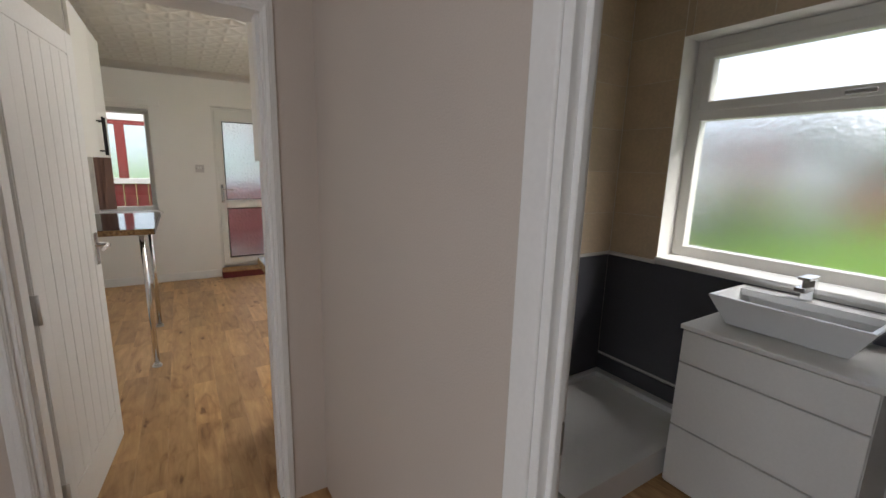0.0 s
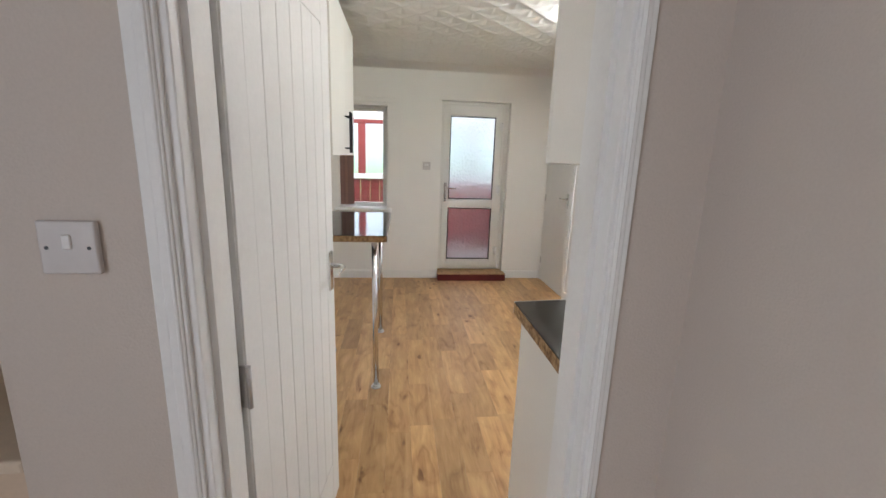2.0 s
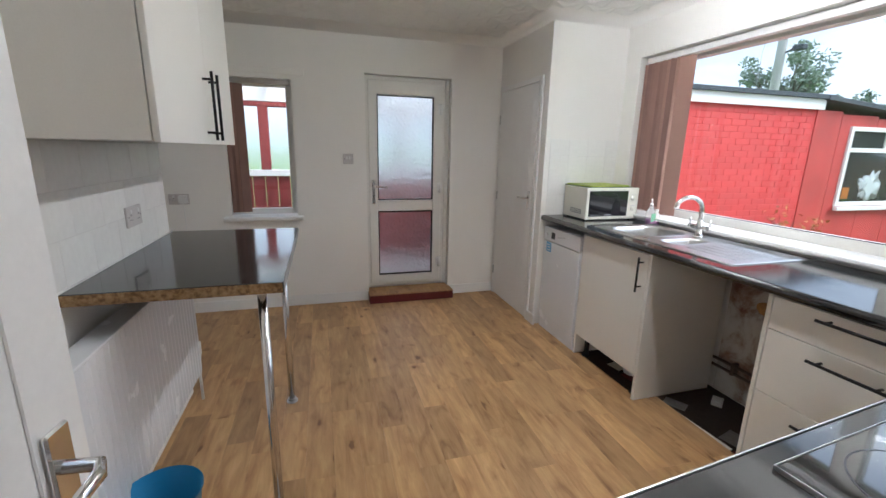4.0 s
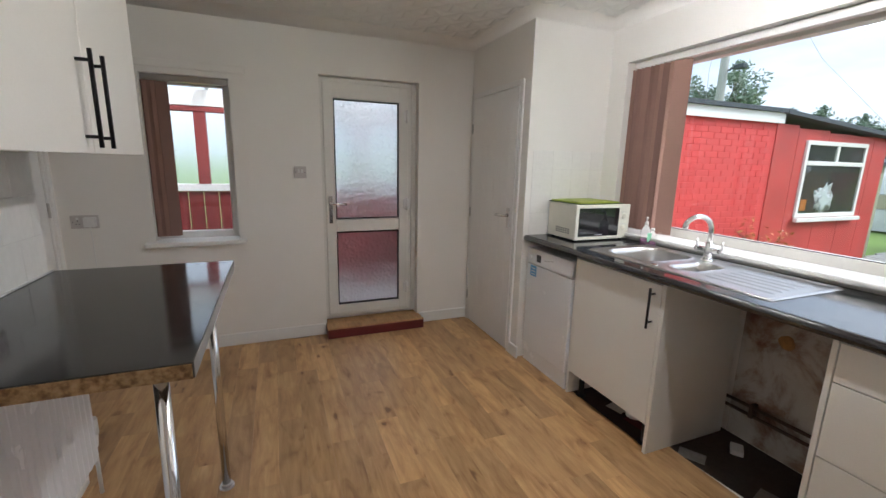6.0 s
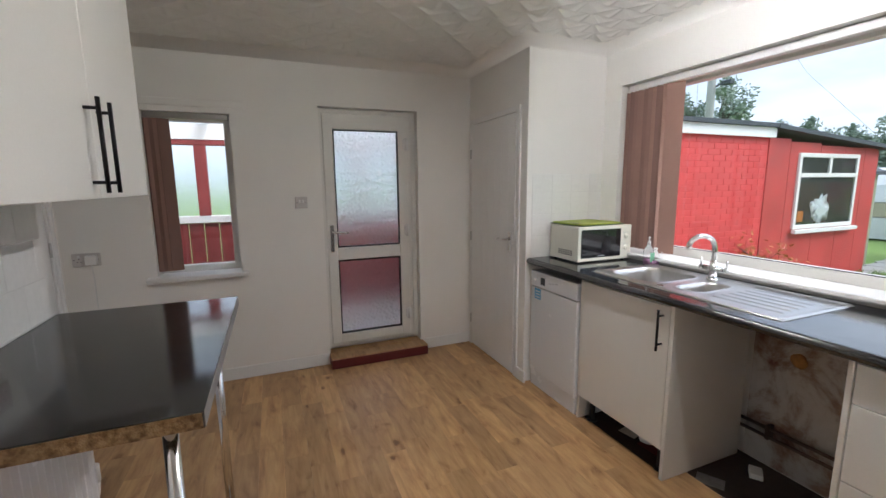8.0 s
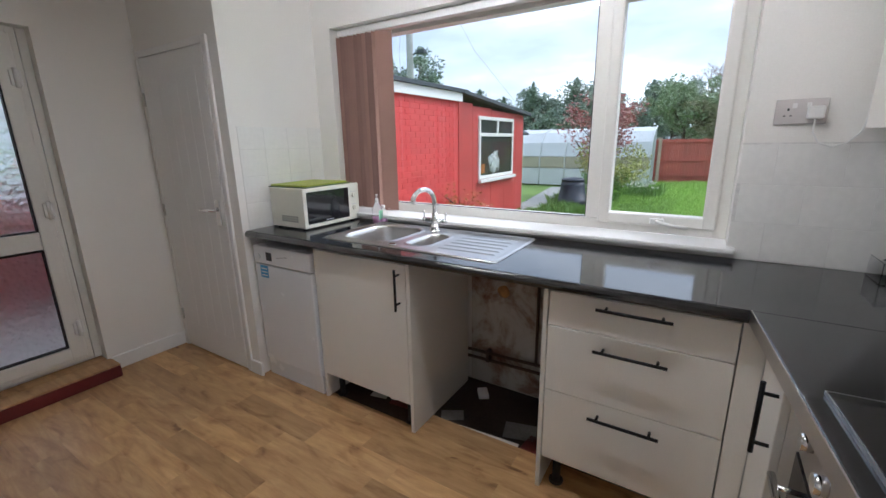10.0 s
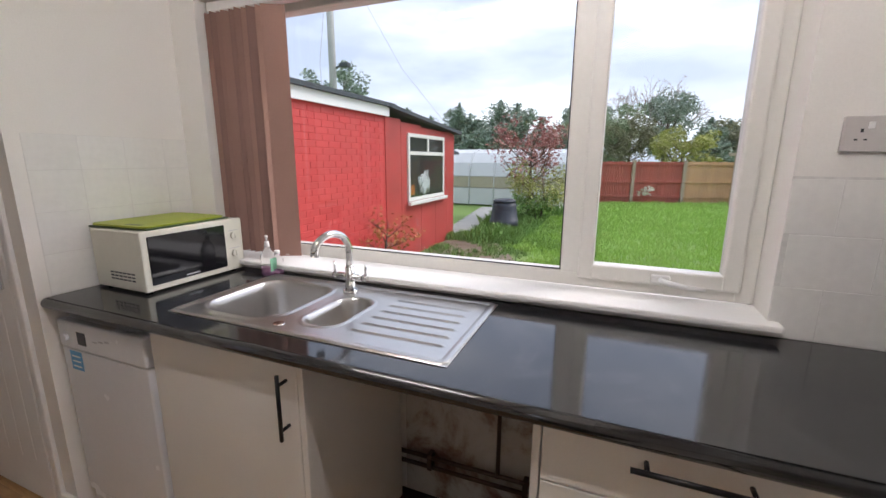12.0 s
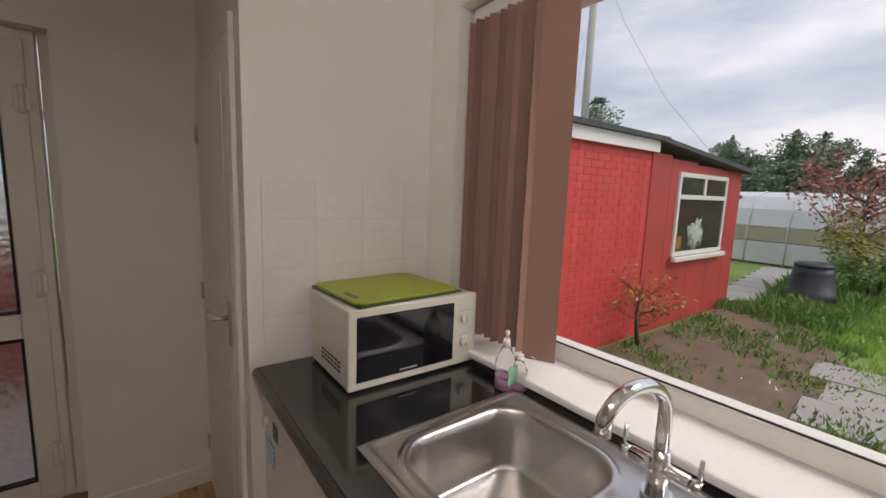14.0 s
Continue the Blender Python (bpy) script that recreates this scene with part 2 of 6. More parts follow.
def wood_floor_mat():
    """Printed oak: grain along y, knots, each plank of its own tone."""
    m, t, p = nt("oak_vinyl")
    N, L = t.nodes.new, t.links.new
    tc, oi = N("ShaderNodeTexCoord"), N("ShaderNodeObjectInfo")
    off = N("ShaderNodeVectorMath"); off.operation = "MULTIPLY_ADD"
    comb = N("ShaderNodeCombineXYZ")
    L(oi.outputs["Random"], comb.inputs["X"]); L(oi.outputs["Random"], comb.inputs["Y"])
    off.inputs[1].default_value = (37.0, 53.0, 0)
    L(comb.outputs[0], off.inputs[0]); L(tc.outputs["Object"], off.inputs[2])
    m1 = nd(t, "ShaderNodeMapping", Scale=(12.0, 1.5, 1.0)); L(off.outputs[0], m1.inputs[0])
    g = nd(t, "ShaderNodeTexNoise", Scale=2.2, Detail=6.0, Roughness=0.65, Distortion=0.6); L(m1.outputs[0], g.inputs[0])
    m2 = nd(t, "ShaderNodeMapping", Scale=(7.0, 2.4, 1.0)); L(off.outputs[0], m2.inputs[0])
    k = nd(t, "ShaderNodeTexNoise", Scale=1.5, Detail=3.0, Distortion=1.2); L(m2.outputs[0], k.inputs[0])
    base = ramp(t, g.outputs["Fac"], [(0.28, (0.33, 0.18, 0.072)), (0.42, (0.43, 0.25, 0.108)), (0.56, (0.50, 0.305, 0.138)), (0.72, (0.58, 0.375, 0.185))])
    streak = ramp(t, k.outputs["Fac"], [(0.24, (0.50, 0.40, 0.32)), (0.36, (0.84, 0.78, 0.72)), (0.46, (1.0, 0.98, 0.96)), (0.65, (1.08, 1.07, 1.06))])
    mx = N("ShaderNodeMix"); mx.data_type, mx.blend_type = "RGBA", "MULTIPLY"; mx.inputs["Factor"].default_value = 1.0
    L(base, mx.inputs["A"]); L(streak, mx.inputs["B"])
    kn = nd(t, "ShaderNodeTexVoronoi", Scale=1.0)
    m3 = nd(t, "ShaderNodeMapping", Scale=(7.5, 2.6, 1.0)); L(off.outputs[0], m3.inputs[0])
    wob = N("ShaderNodeVectorMath"); wob.operation = "MULTIPLY_ADD"; wob.inputs[1].default_value = (0.5, 0.5, 0.5)
    L(k.outputs["Color"], wob.inputs[0]); L(m3.outputs[0], wob.inputs[2]); L(wob.outputs[0], kn.inputs["Vector"])
    knot = ramp(t, kn.outputs["Distance"], [(0.0, (0.30, 0.22, 0.16)), (0.06, (0.46, 0.37, 0.29)), (0.10, (0.88, 0.84, 0.79)), (0.15, (1.0, 1.0, 1.0))])
    mk = N("ShaderNodeMix"); mk.data_type, mk.blend_type = "RGBA", "MULTIPLY"; mk.inputs["Factor"].default_value = 1.0
    L(mx.outputs["Result"], mk.inputs["A"]); L(knot, mk.inputs["B"]); mx = mk
    mr = nd(t, "ShaderNodeMapRange", To_Min=0.80, To_Max=1.20); L(oi.outputs["Random"], mr.inputs["Value"])
    sc = N("ShaderNodeVectorMath"); sc.operation = "SCALE"
    L(mx.outputs["Result"], sc.inputs[0]); L(mr.outputs[0], sc.inputs["Scale"])
    L(sc.outputs[0], p.inputs["Base Color"])
    rr = nd(t, "ShaderNodeMapRange", To_Min=0.30, To_Max=0.50); L(g.outputs["Fac"], rr.inputs["Value"]); L(rr.outputs[0], p.inputs["Roughness"])
    bp = nd(t, "ShaderNodeBump", Strength=0.25, Distance=0.002); L(g.outputs["Fac"], bp.inputs["Height"]); L(bp.outputs[0], p.inputs["Normal"])
    return m


oak = wood_floor_mat()


def worktop_mat():
    m, t, p = nt("black_slate_laminate")
    N, L = t.nodes.new, t.links.new
    tc = N("ShaderNodeTexCoord")
    a = nd(t, "ShaderNodeTexNoise", Scale=3.5, Detail=7.0, Roughness=0.7, Distortion=1.5); L(tc.outputs["Object"], a.inputs[0])
    L(ramp(t, a.outputs["Fac"], [(0.35, (0.008, 0.008, 0.009)), (0.54, (0.013, 0.013, 0.014)), (0.61, (0.036, 0.035, 0.035)), (0.66, (0.015, 0.015, 0.016))]), p.inputs["Base Color"])
    rr = nd(t, "ShaderNodeMapRange", To_Min=0.06, To_Max=0.14); L(a.outputs["Fac"], rr.inputs["Value"]); L(rr.outputs[0], p.inputs["Roughness"])
    p.inputs["Specular IOR Level"].default_value = 1.0
    return m


slate = worktop_mat()


def chip_mat():
    m, t, p = nt("raw_chipboard")
    N, L = t.nodes.new, t.links.new
    tc = N("ShaderNodeTexCoord")
    v = nd(t, "ShaderNodeTexVoronoi", Scale=240.0); L(tc.outputs["Object"], v.inputs["Vector"])
    w = nd(t, "ShaderNodeTexNoise", Scale=60.0, Detail=4.0); L(tc.outputs["Object"], w.inputs["Vector"])
    L(ramp(t, w.outputs["Fac"], [(0.35, (0.16, 0.085, 0.035)), (0.55, (0.36, 0.22, 0.10)), (0.7, (0.46, 0.31, 0.16))]), p.inputs["Base Color"])
    p.inputs["Roughness"].default_value = 0.9
    bp = nd(t, "ShaderNodeBump", Strength=0.6, Distance=0.002); L(v.outputs["Distance"], bp.inputs["Height"]); L(bp.outputs[0], p.inputs["Normal"])
    return m


chip = chip_mat()


def old_wall_mat():
    """Bare plaster with paint remains, brick red and brown stains."""
    m, t, p = nt("stripped_plaster")
    N, L = t.nodes.new, t.links.new
    tc = N("ShaderNodeTexCoord")
    a = nd(t, "ShaderNodeTexNoise", Scale=4.0, Detail=6.0, Roughness=0.65, Distortion=0.4); L(tc.outputs["Object"], a.inputs[0])
    L(ramp(t, a.outputs["Fac"], [(0.36, (0.20, 0.10, 0.075)), (0.44, (0.36, 0.27, 0.22)), (0.52, (0.55, 0.52, 0.48)), (0.7, (0.63, 0.61, 0.58))]), p.inputs["Base Color"])
    p.inputs["Roughness"].default_value = 0.9
    bp = nd(t, "ShaderNodeBump", Strength=0.6, Distance=0.004); L(a.outputs["Fac"], bp.inputs["Height"]); L(bp.outputs[0], p.inputs["Normal"])
    return m


old_wall = old_wall_mat()


def glass_mat(name, rough=0.0, relief=0.0, scale=40.0, tint=(1, 1, 1)):
    m, t, p = nt(name)
    p.inputs["Base Color"].default_value = (*tint, 1)
    p.inputs["Transmission Weight"].default_value = 1.0
    p.inputs["Roughness"].default_value = rough
    p.inputs["IOR"].default_value = 1.45 if relief else 1.2
    if relief:
        tc = t.nodes.new("ShaderNodeTexCoord")
        v = nd(t, "ShaderNodeTexVoronoi", Scale=scale)
        v.feature = "SMOOTH_F1"
        t.links.new(tc.outputs["Object"], v.inputs["Vector"])
        bp = nd(t, "ShaderNodeBump", Strength=relief, Distance=0.01)
        t.links.new(v.outputs["Distance"], bp.inputs["Height"])
        t.links.new(bp.outputs[0], p.inputs["Normal"])
    return m


def clear_glass():
    """Thin clear glass: passes light straight, mirrors more at a slant."""
    m = bpy.data.materials.new("clear_glass")
    m.use_nodes = True
    t = m.node_tree
    t.nodes.remove(t.nodes["Principled BSDF"])
    tr, gl, mx, fr = (t.nodes.new("ShaderNode" + n) for n in ("BsdfTransparent", "BsdfGlossy", "MixShader", "LayerWeight"))
    tr.inputs["Color"].default_value = (0.95, 0.97, 0.965, 1)
    gl.inputs["Roughness"].default_value = 0.01
    fr.inputs["Blend"].default_value = 0.5
    pw = nd(t, "ShaderNodeMath"); pw.operation = "POWER"; pw.inputs[1].default_value = 5.0
    mr = nd(t, "ShaderNodeMapRange", To_Min=0.035, To_Max=1.0)
    t.links.new(fr.outputs["Facing"], pw.inputs[0]); t.links.new(pw.outputs[0], mr.inputs["Value"]); t.links.new(mr.outputs[0], mx.inputs[0]); t.links.new(tr.outputs[0], mx.inputs[1]); t.links.new(gl.outputs[0], mx.inputs[2])
    t.links.new(mx.outputs[0], t.nodes["Material Output"].inputs["Surface"])
    return m


pane_glass = clear_glass()
frosted = glass_mat("frosted_glass", 0.26, 0.13, 55.0)
pattern_glass = glass_mat("patterned_glass", 0.34, 1.0, 42.0, (0.70, 0.75, 0.80))
clear_plastic = glass_mat("clear_plastic", 0.12, 0.0)
soap_m = glass_mat("soap_bottle_plastic", 0.1, 0.0)
pink_soap = mat("pink_soap", (0.66, 0.36, 0.60), 0.3)


def emit(name, col, power):
    m, t, p = nt(name)
    p.inputs["Emission Color"].default_value = (*col, 1)
    p.inputs["Emission Strength"].default_value = power
    return m


tube_glow = emit("lamp_tube", (1.0, 0.965, 0.90), TUBE)


def ceiling_mat():
    """Embossed paper: fans of ridges in staggered cells, as relief."""
    m, t, p = nt("embossed_ceiling")
    N, L = t.nodes.new, t.links.new
    p.inputs["Base Color"].default_value = (0.85, 0.84, 0.81, 1)
    p.inputs["Roughness"].default_value = 0.42
    return m


ceil_m = ceiling_mat()

# ---- large structure ----
CE = 2.42          # ceiling
XW = 2.38          # inner face of the window wall
YB = 4.80          # inner face of the back wall
XL = -0.72         # tiled left wall
XA = -1.18         # left wall of the recess beyond it
YP, YH = 0.84, 0.70  # partition between kitchen and hall: kitchen face, hall face
XC, YC = 1.73, 3.905  # cupboard in the corner: face and side
WK = (1.553, 3.75, 0.955, 2.105)   # kitchen window opening: y0 y1 z0 z1
WB = (-1.05, 0.39, 0.93, 2.11)    # bathroom window opening
BD = (0.462, 1.245, 0.0, 2.04)   # back door opening: x0 x1 z0 z1
BW = (-0.665, -0.14, 0.82, 1.95)  # small back window opening
HD = (-0.36, 0.392, 0.0, 1.93)    # hall door opening
BT = (-1.35, -0.50, 0.0, 1.98)    # bathroom door opening in the wall x = 0.55

wall_window = structure("wall_east", holed(XW, XW + 0.28, -2.6, YB + 0.28, -0.1, CE + 0.1, [
    (XW - 1, XW + 1, WK[0], WK[1], WK[2], WK[3]), (XW - 1, XW + 1, WB[0], WB[1], WB[2], WB[3])]), white_wall,
    "white painted plaster outer wall with two wide window openings")
wall_back = structure("wall_north", holed(XA - 0.15, XW, YB, YB + 0.28, -0.1, CE + 0.1, [
    (BD[0], BD[1], YB - 1, YB + 1, BD[2], BD[3]), (BW[0], BW[1], YB - 1, YB + 1, BW[2], BW[3])]), white_wall,
    "white painted plaster wall with a glazed door and a small window")
wall_left = structure("wall_west", box(XL - 0.12, XL, 1.48, 3.46, 0, CE), white_wall, "white painted wall beside the breakfast bar")
wall_recess = structure("wall_recess", grid_solid([XA - 0.12, XA, XL - 0.12], [3.0, 3.1, YB], [0, CE], lambda x, y, z: x < XA or y < 3.1), white_wall, "white painted walls of a shallow recess")
wall_part = structure("wall_partition", holed(-0.66, XW, YH, YP, 0, CE, [(HD[0], HD[1], 0, 2, -1, HD[3])]), white_wall, "white painted partition wall with a doorway")
wall_hall_e = structure("wall_hall_east", holed(0.55, 0.605, -2.6, YH, 0, CE, [(0, 1, BT[0], BT[1], -1, BT[3])]), hall_wall, "beige painted hall wall with a bathroom doorway")
skin = structure("wall_hall_north", holed(-0.66, 0.55, YH - 0.006, YH, 0, CE, [(HD[0], HD[1], 0, 2, -1, HD[3])]), hall_wall, "beige painted hall side of the partition wall")
wall_hall_s = structure("wall_south", box(-1.7, XW, -2.7, -2.6, 0, CE), hall_wall, "beige painted wall that closes the hall")
# the opening in this unseen wall is invented, to hold the hall fill lamp
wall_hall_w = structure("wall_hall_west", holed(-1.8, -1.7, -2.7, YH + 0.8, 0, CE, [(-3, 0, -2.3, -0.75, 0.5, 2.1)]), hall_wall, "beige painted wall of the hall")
wall_niche = structure("wall_niche", box(-1.7, -0.66, 1.38, 1.48, 0, CE), mat("niche_paint", (0.66, 0.50, 0.32), 0.7), "tan painted back wall of an open hall cupboard")
wall_niche_s = structure("wall_niche_side", box(-0.66, -0.60, YP, 1.48, 0, CE), bpy.data.materials["niche_paint"], "tan painted side of an open hall cupboard")
structure("wall_niche_kitchen", box(XL, -0.60, 1.481, 1.50, 0, CE), white_wall, "white painted return wall behind the open door")
cup_wall = structure("wall_cupboard", grid_solid([XC, XC + 0.05, XW], [YC, YC + 0.05, 4.03, 4.735, YB], [0, 1.945, CE],
    lambda x, y, z: (y < YC + 0.05) or (x < XC + 0.05 and not (4.03 < y < 4.735 and z < 1.945))), white_wall, "white painted walls of a corner cupboard")

# fill lamp added out of view in the west wall's invented opening, to brighten the hall
area = new("hall_fill", bpy.data.lights.new("hall_fill", "AREA"))
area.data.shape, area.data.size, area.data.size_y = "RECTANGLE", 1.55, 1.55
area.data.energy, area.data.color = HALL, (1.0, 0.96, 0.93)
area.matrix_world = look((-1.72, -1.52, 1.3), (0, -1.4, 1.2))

floor_base = structure("floor_base", box(-1.8, XW, -2.7, YB, -0.1, -0.006), dark_floor, "dark old floor under the wood vinyl", "floor")


def ceiling_bm():
    """Fans pressed into the ceiling in staggered rows."""
    nx, ny = 420, 470
    xs = np.linspace(XA, XW, nx)
    ys = np.linspace(YP, YB, ny)
    X, Y = np.meshgrid(xs, ys, indexing="ij")
    cw, rh = 0.25, 0.125
    best = np.zeros_like(X)
    row0 = np.floor(Y / rh)
    done = np.zeros(X.shape, bool)
    for k in (0, -1, -2):
        row = row0 + k
        shift = (row % 2) * cw / 2
        cx = (np.floor((X - shift) / cw) + 0.5) * cw + shift
        dx, dy = X - cx, Y - row * rh
        r = np.sqrt((dx * 1.0) ** 2 + (dy * 0.75) ** 2) / (cw * 0.62)
        a = np.arctan2(dx, dy + 1e-6)
        h = 0.010 * r + 0.009 * np.abs(np.cos(a * 3.0)) ** 8 * (0.35 + r)
        hit = (r < 1.0) & ~done
        best = np.where(hit, h, best)
        done |= hit
    Z = CE - 0.002 - best
    vs = np.stack([X, Y, Z], -1).reshape(-1, 3)
    i = np.arange(nx - 1)[:, None] * ny + np.arange(ny - 1)[None, :]
    f = np.stack([i, i + 1, i + ny + 1, i + ny], -1).reshape(-1, 4)
    me = bpy.data.meshes.new("ceiling")
    me.from_pydata(vs.tolist(), [], f.tolist())
    me.polygons.foreach_set("use_smooth", [True] * len(me.polygons))
    me.materials.append(ceil_m)
    return me


tagged(new("ceiling", ceiling_bm()), "white kitchen ceiling embossed with rows of fans", "ceiling", "", "structure")
structure("ceiling_slab", box(-1.8, XW + 0.28, -2.7, YB + 0.28, CE + 0.02, CE + 0.12), white_wall, "plain white ceiling over the hall and bathroom", "ceiling")
structure("ceiling_hall", grid_solid([-1.7, 0.55, 0.66, XW], [-2.6, YH], [CE, CE + 0.02], lambda x, y, z: True), white_wall, "plain white ceiling of the hall and bathroom", "ceiling")


def coving(name, path, material=None):
    """A quarter hollow run along the top of walls; path: (x, y) corners, with the room to the left."""
    prof = [(0, 0.0), (0.0, -0.11)] + [(0.1 - 0.1 * math.cos(a), -0.11 + 0.1 * math.sin(a)) for a in (radians(d) for d in range(9, 90, 9))] + [(0.11, 0)]
    bm = bmesh.new()
    rows = []
    for k, p in enumerate(path):
        p = Vector((*p, 0))
        d0 = (p - Vector((*path[k - 1], 0))).normalized() if k else None
        d1 = (Vector((*path[k + 1], 0)) - p).normalized() if k < len(path) - 1 else None
        n0 = Vector((-d0.y, d0.x, 0)) if d0 else None
        n1 = Vector((-d1.y, d1.x, 0)) if d1 else None
        if n0 and n1:
            n = (n0 + n1); n = n / (1 + n0.dot(n1))
        else:
            n = n0 or n1
        rows.append([bm.verts.new(p + n * u + Vector((0, 0, CE + 0.012 + w))) for u, w in prof])
    for a, b in zip(rows, rows[1:]):
        for j in range(len(prof)):
            f = bm.faces.new((a[j], b[j], b[(j + 1) % len(prof)], a[(j + 1) % len(prof)]))
            f.smooth = 1 < j < len(prof) - 1
    bm.faces.new(rows[0]); bm.faces.new(rows[-1][::-1])
    bmesh.ops.recalc_face_normals(bm, faces=bm.faces)
    return structure(name, bm, material or white_wall, "white plaster coving between wall and ceiling", "coving")


coving("coving", [(XL, YP), (XW, YP), (XW, YC), (XC, YC), (XC, YB), (XA, YB)])


def skirting(name, x0, x1, y0, y1, h=0.095):
    bm = box(x0, x1, y0, y1, 0, h, 0.005, 2)
    return structure(name, bm, gloss_white, "white painted skirting board", "skirting board")


skirting("baseboard", XA, BD[0] - 0.012, YB - 0.016, YB)
skirting("baseboard", 1.255, XC, YB - 0.016, YB)
skirting("baseboard", XC - 0.016, XC, YC - 0.03, 3.985, 0.09)
skirting("baseboard", XC - 0.016, XC, 4.77, YB - 0.016, 0.09)
skirting("baseboard", XL, XL + 0.016, 1.51, 3.46)


# ---- windows and doors of the shell ----
def frame_ring(y0, y1, z0, z1, w, x0, x1, r=0.006):
    """A rectangular frame in a plane of constant x."""
    bm = bmesh.new()
    bm_box(bm, x0, x1, y0, y0 + w, z0, z1, r, 2)
    bm_box(bm, x0, x1, y1 - w, y1, z0, z1, r, 2)
    bm_box(bm, x0 + 0.0005, x1 - 0.0005, y0 + w - r, y1 - w + r, z0, z0 + w, r, 2)
    bm_box(bm, x0 + 0.0005, x1 - 0.0005, y0 + w - r, y1 - w + r, z1 - w, z1, r, 2)
    return bm


def ring_y(x0, x1, z0, z1, w, y0, y1, r=0.006):
    """A rectangular frame in a plane of constant y."""
    bm = bmesh.new()
    bm_box(bm, x0, x0 + w, y0, y1, z0, z1, r, 2)
    bm_box(bm, x1 - w, x1, y0, y1, z0, z1, r, 2)
    bm_box(bm, x0 + w - r, x1 - w + r, y0 + 0.0005, y1 - 0.0005, z0, z0 + w, r, 2)
    bm_box(bm, x0 + w - r, x1 - w + r, y0 + 0.0005, y1 - 0.0005, z1 - w, z1, r, 2)
    return bm


FX = 2.52   # window frame plane
win = tagged(new("window_1"), "white plastic window with one wide fixed pane and a side-hung casement", "window", "", "structure")
part("window_frame", frame_ring(WK[0], WK[1], WK[2] + 0.02, WK[3], 0.055, FX, FX + 0.07), upvc, win)
part("mullion", box(FX - 0.002, FX + 0.07, 2.094, 2.163, WK[2] + 0.07, WK[3] - 0.05, 0.006, 2), upvc, win)
cas = part("casement", frame_ring(1.597, 2.10, 1.012, WK[3] - 0.045, 0.053, FX - 0.018, FX + 0.05, 0.008), upvc, win, "opening casement frame")
part("pane", box(FX + 0.012, FX + 0.016, 2.158, WK[1] - 0.05, 1.02, WK[3] - 0.05), pane_glass, win, "wide clear pane")
part("pane", box(FX + 0.010, FX + 0.014, 1.64, 2.055, 1.065, WK[3] - 0.10), pane_glass, win)
for s in (0, 1):
    y = 2.163 + s * (WK[1] - 0.055 - 2.163 - 0.004)
    part("gasket", box(FX + 0.006, FX + 0.011, y, y + 0.004, 1.03, WK[3] - 0.055), black_rubber, win)
part("gasket", box(FX + 0.006, FX + 0.011, 2.168, WK[1] - 0.06, 1.03, 1.034), black_rubber, win)
h = part("casement_handle", box(FX - 0.035, FX - 0.018, 1.80, 1.86, 1.022, 1.052, 0.006, 2), white_plastic, cas, "white casement handle")
part("casement_handle", tube([(FX - 0.035, 1.83, 1.037), (FX - 0.055, 1.815, 1.035), (FX - 0.058, 1.76, 1.026), (FX - 0.052, 1.70, 1.022)], [0.009, 0.009, 0.008, 0.006]), white_plastic, cas, "white handle lever")
sill = structure("window_sill_1", bm_box(box(XW - 0.05, FX, WK[0] - 0.03, WK[1] - 0.002, WK[2] - 0.003, WK[2] + 0.020, 0.007, 2), XW - 0.006, XW + 0.001, WK[0] - 0.03, WK[1] - 0.002, WK[2] - 0.022, WK[2] - 0.002), gloss_white, "white painted kitchen window sill with a rounded nose", "window sill")

winb = tagged(new("window_2"), "white plastic bathroom window with a top light and frosted panes", "window", "", "structure")
part("window_frame", frame_ring(WB[0], WB[1], WB[2] + 0.02, WB[3], 0.06, FX, FX + 0.07), upvc, winb)
part("transom", box(FX - 0.004, FX + 0.07, WB[0] + 0.05, WB[1] - 0.05, 1.70, 1.765, 0.006, 2), upvc, winb)
part("casement", frame_ring(WB[0] + 0.05, WB[1] - 0.05, 1.745, WB[3] - 0.05, 0.05, FX - 0.02, FX + 0.05, 0.008), upvc, winb, "hinged top light frame")
part("pane", box(FX + 0.012, FX + 0.018, WB[0] + 0.05, WB[1] - 0.05, 1.0, 1.71), frosted, winb, "large frosted pane")
part("pane", box(FX + 0.012, FX + 0.018, WB[0] + 0.09, WB[1] - 0.09, 1.79, WB[3] - 0.09), frosted, winb, "frosted top pane")
part("latch", box(FX - 0.045, FX - 0.02, -0.36, -0.26, 1.756, 1.776, 0.006, 2), brushed, winb, "steel window latch")
structure("window_sill_2", box(XW - 0.03, FX, WB[0], WB[1], WB[2] - 0.002, WB[2] + 0.02, 0.006, 2), gloss_white, "white bathroom window sill", "window sill")

wins = tagged(new("window_3"), "small white window that looks into the red lean-to", "window", "", "structure")
part("window_frame", ring_y(BW[0], BW[1], BW[2] + 0.015, BW[3], 0.05, 4.90, 4.96), gloss_white, wins)
part("pane", box(BW[0] + 0.045, BW[1] - 0.045, 4.925, 4.929, BW[2] + 0.06, BW[3] - 0.045), pane_glass, wins)
structure("window_sill_3", box(BW[0] - 0.06, BW[1] + 0.05, YB - 0.06, 4.90, BW[2] - 0.022, BW[2] + 0.012, 0.008, 2), gloss_white, "cream painted small window sill", "window sill")
structure("lintel_trim", box(BW[0] - 0.16, BW[1] + 0.11, YB - 0.012, YB, BW[3] + 0.035, BW[3] + 0.085, 0.004, 1), white_wall, "painted lintel edge over the small window", "trim")

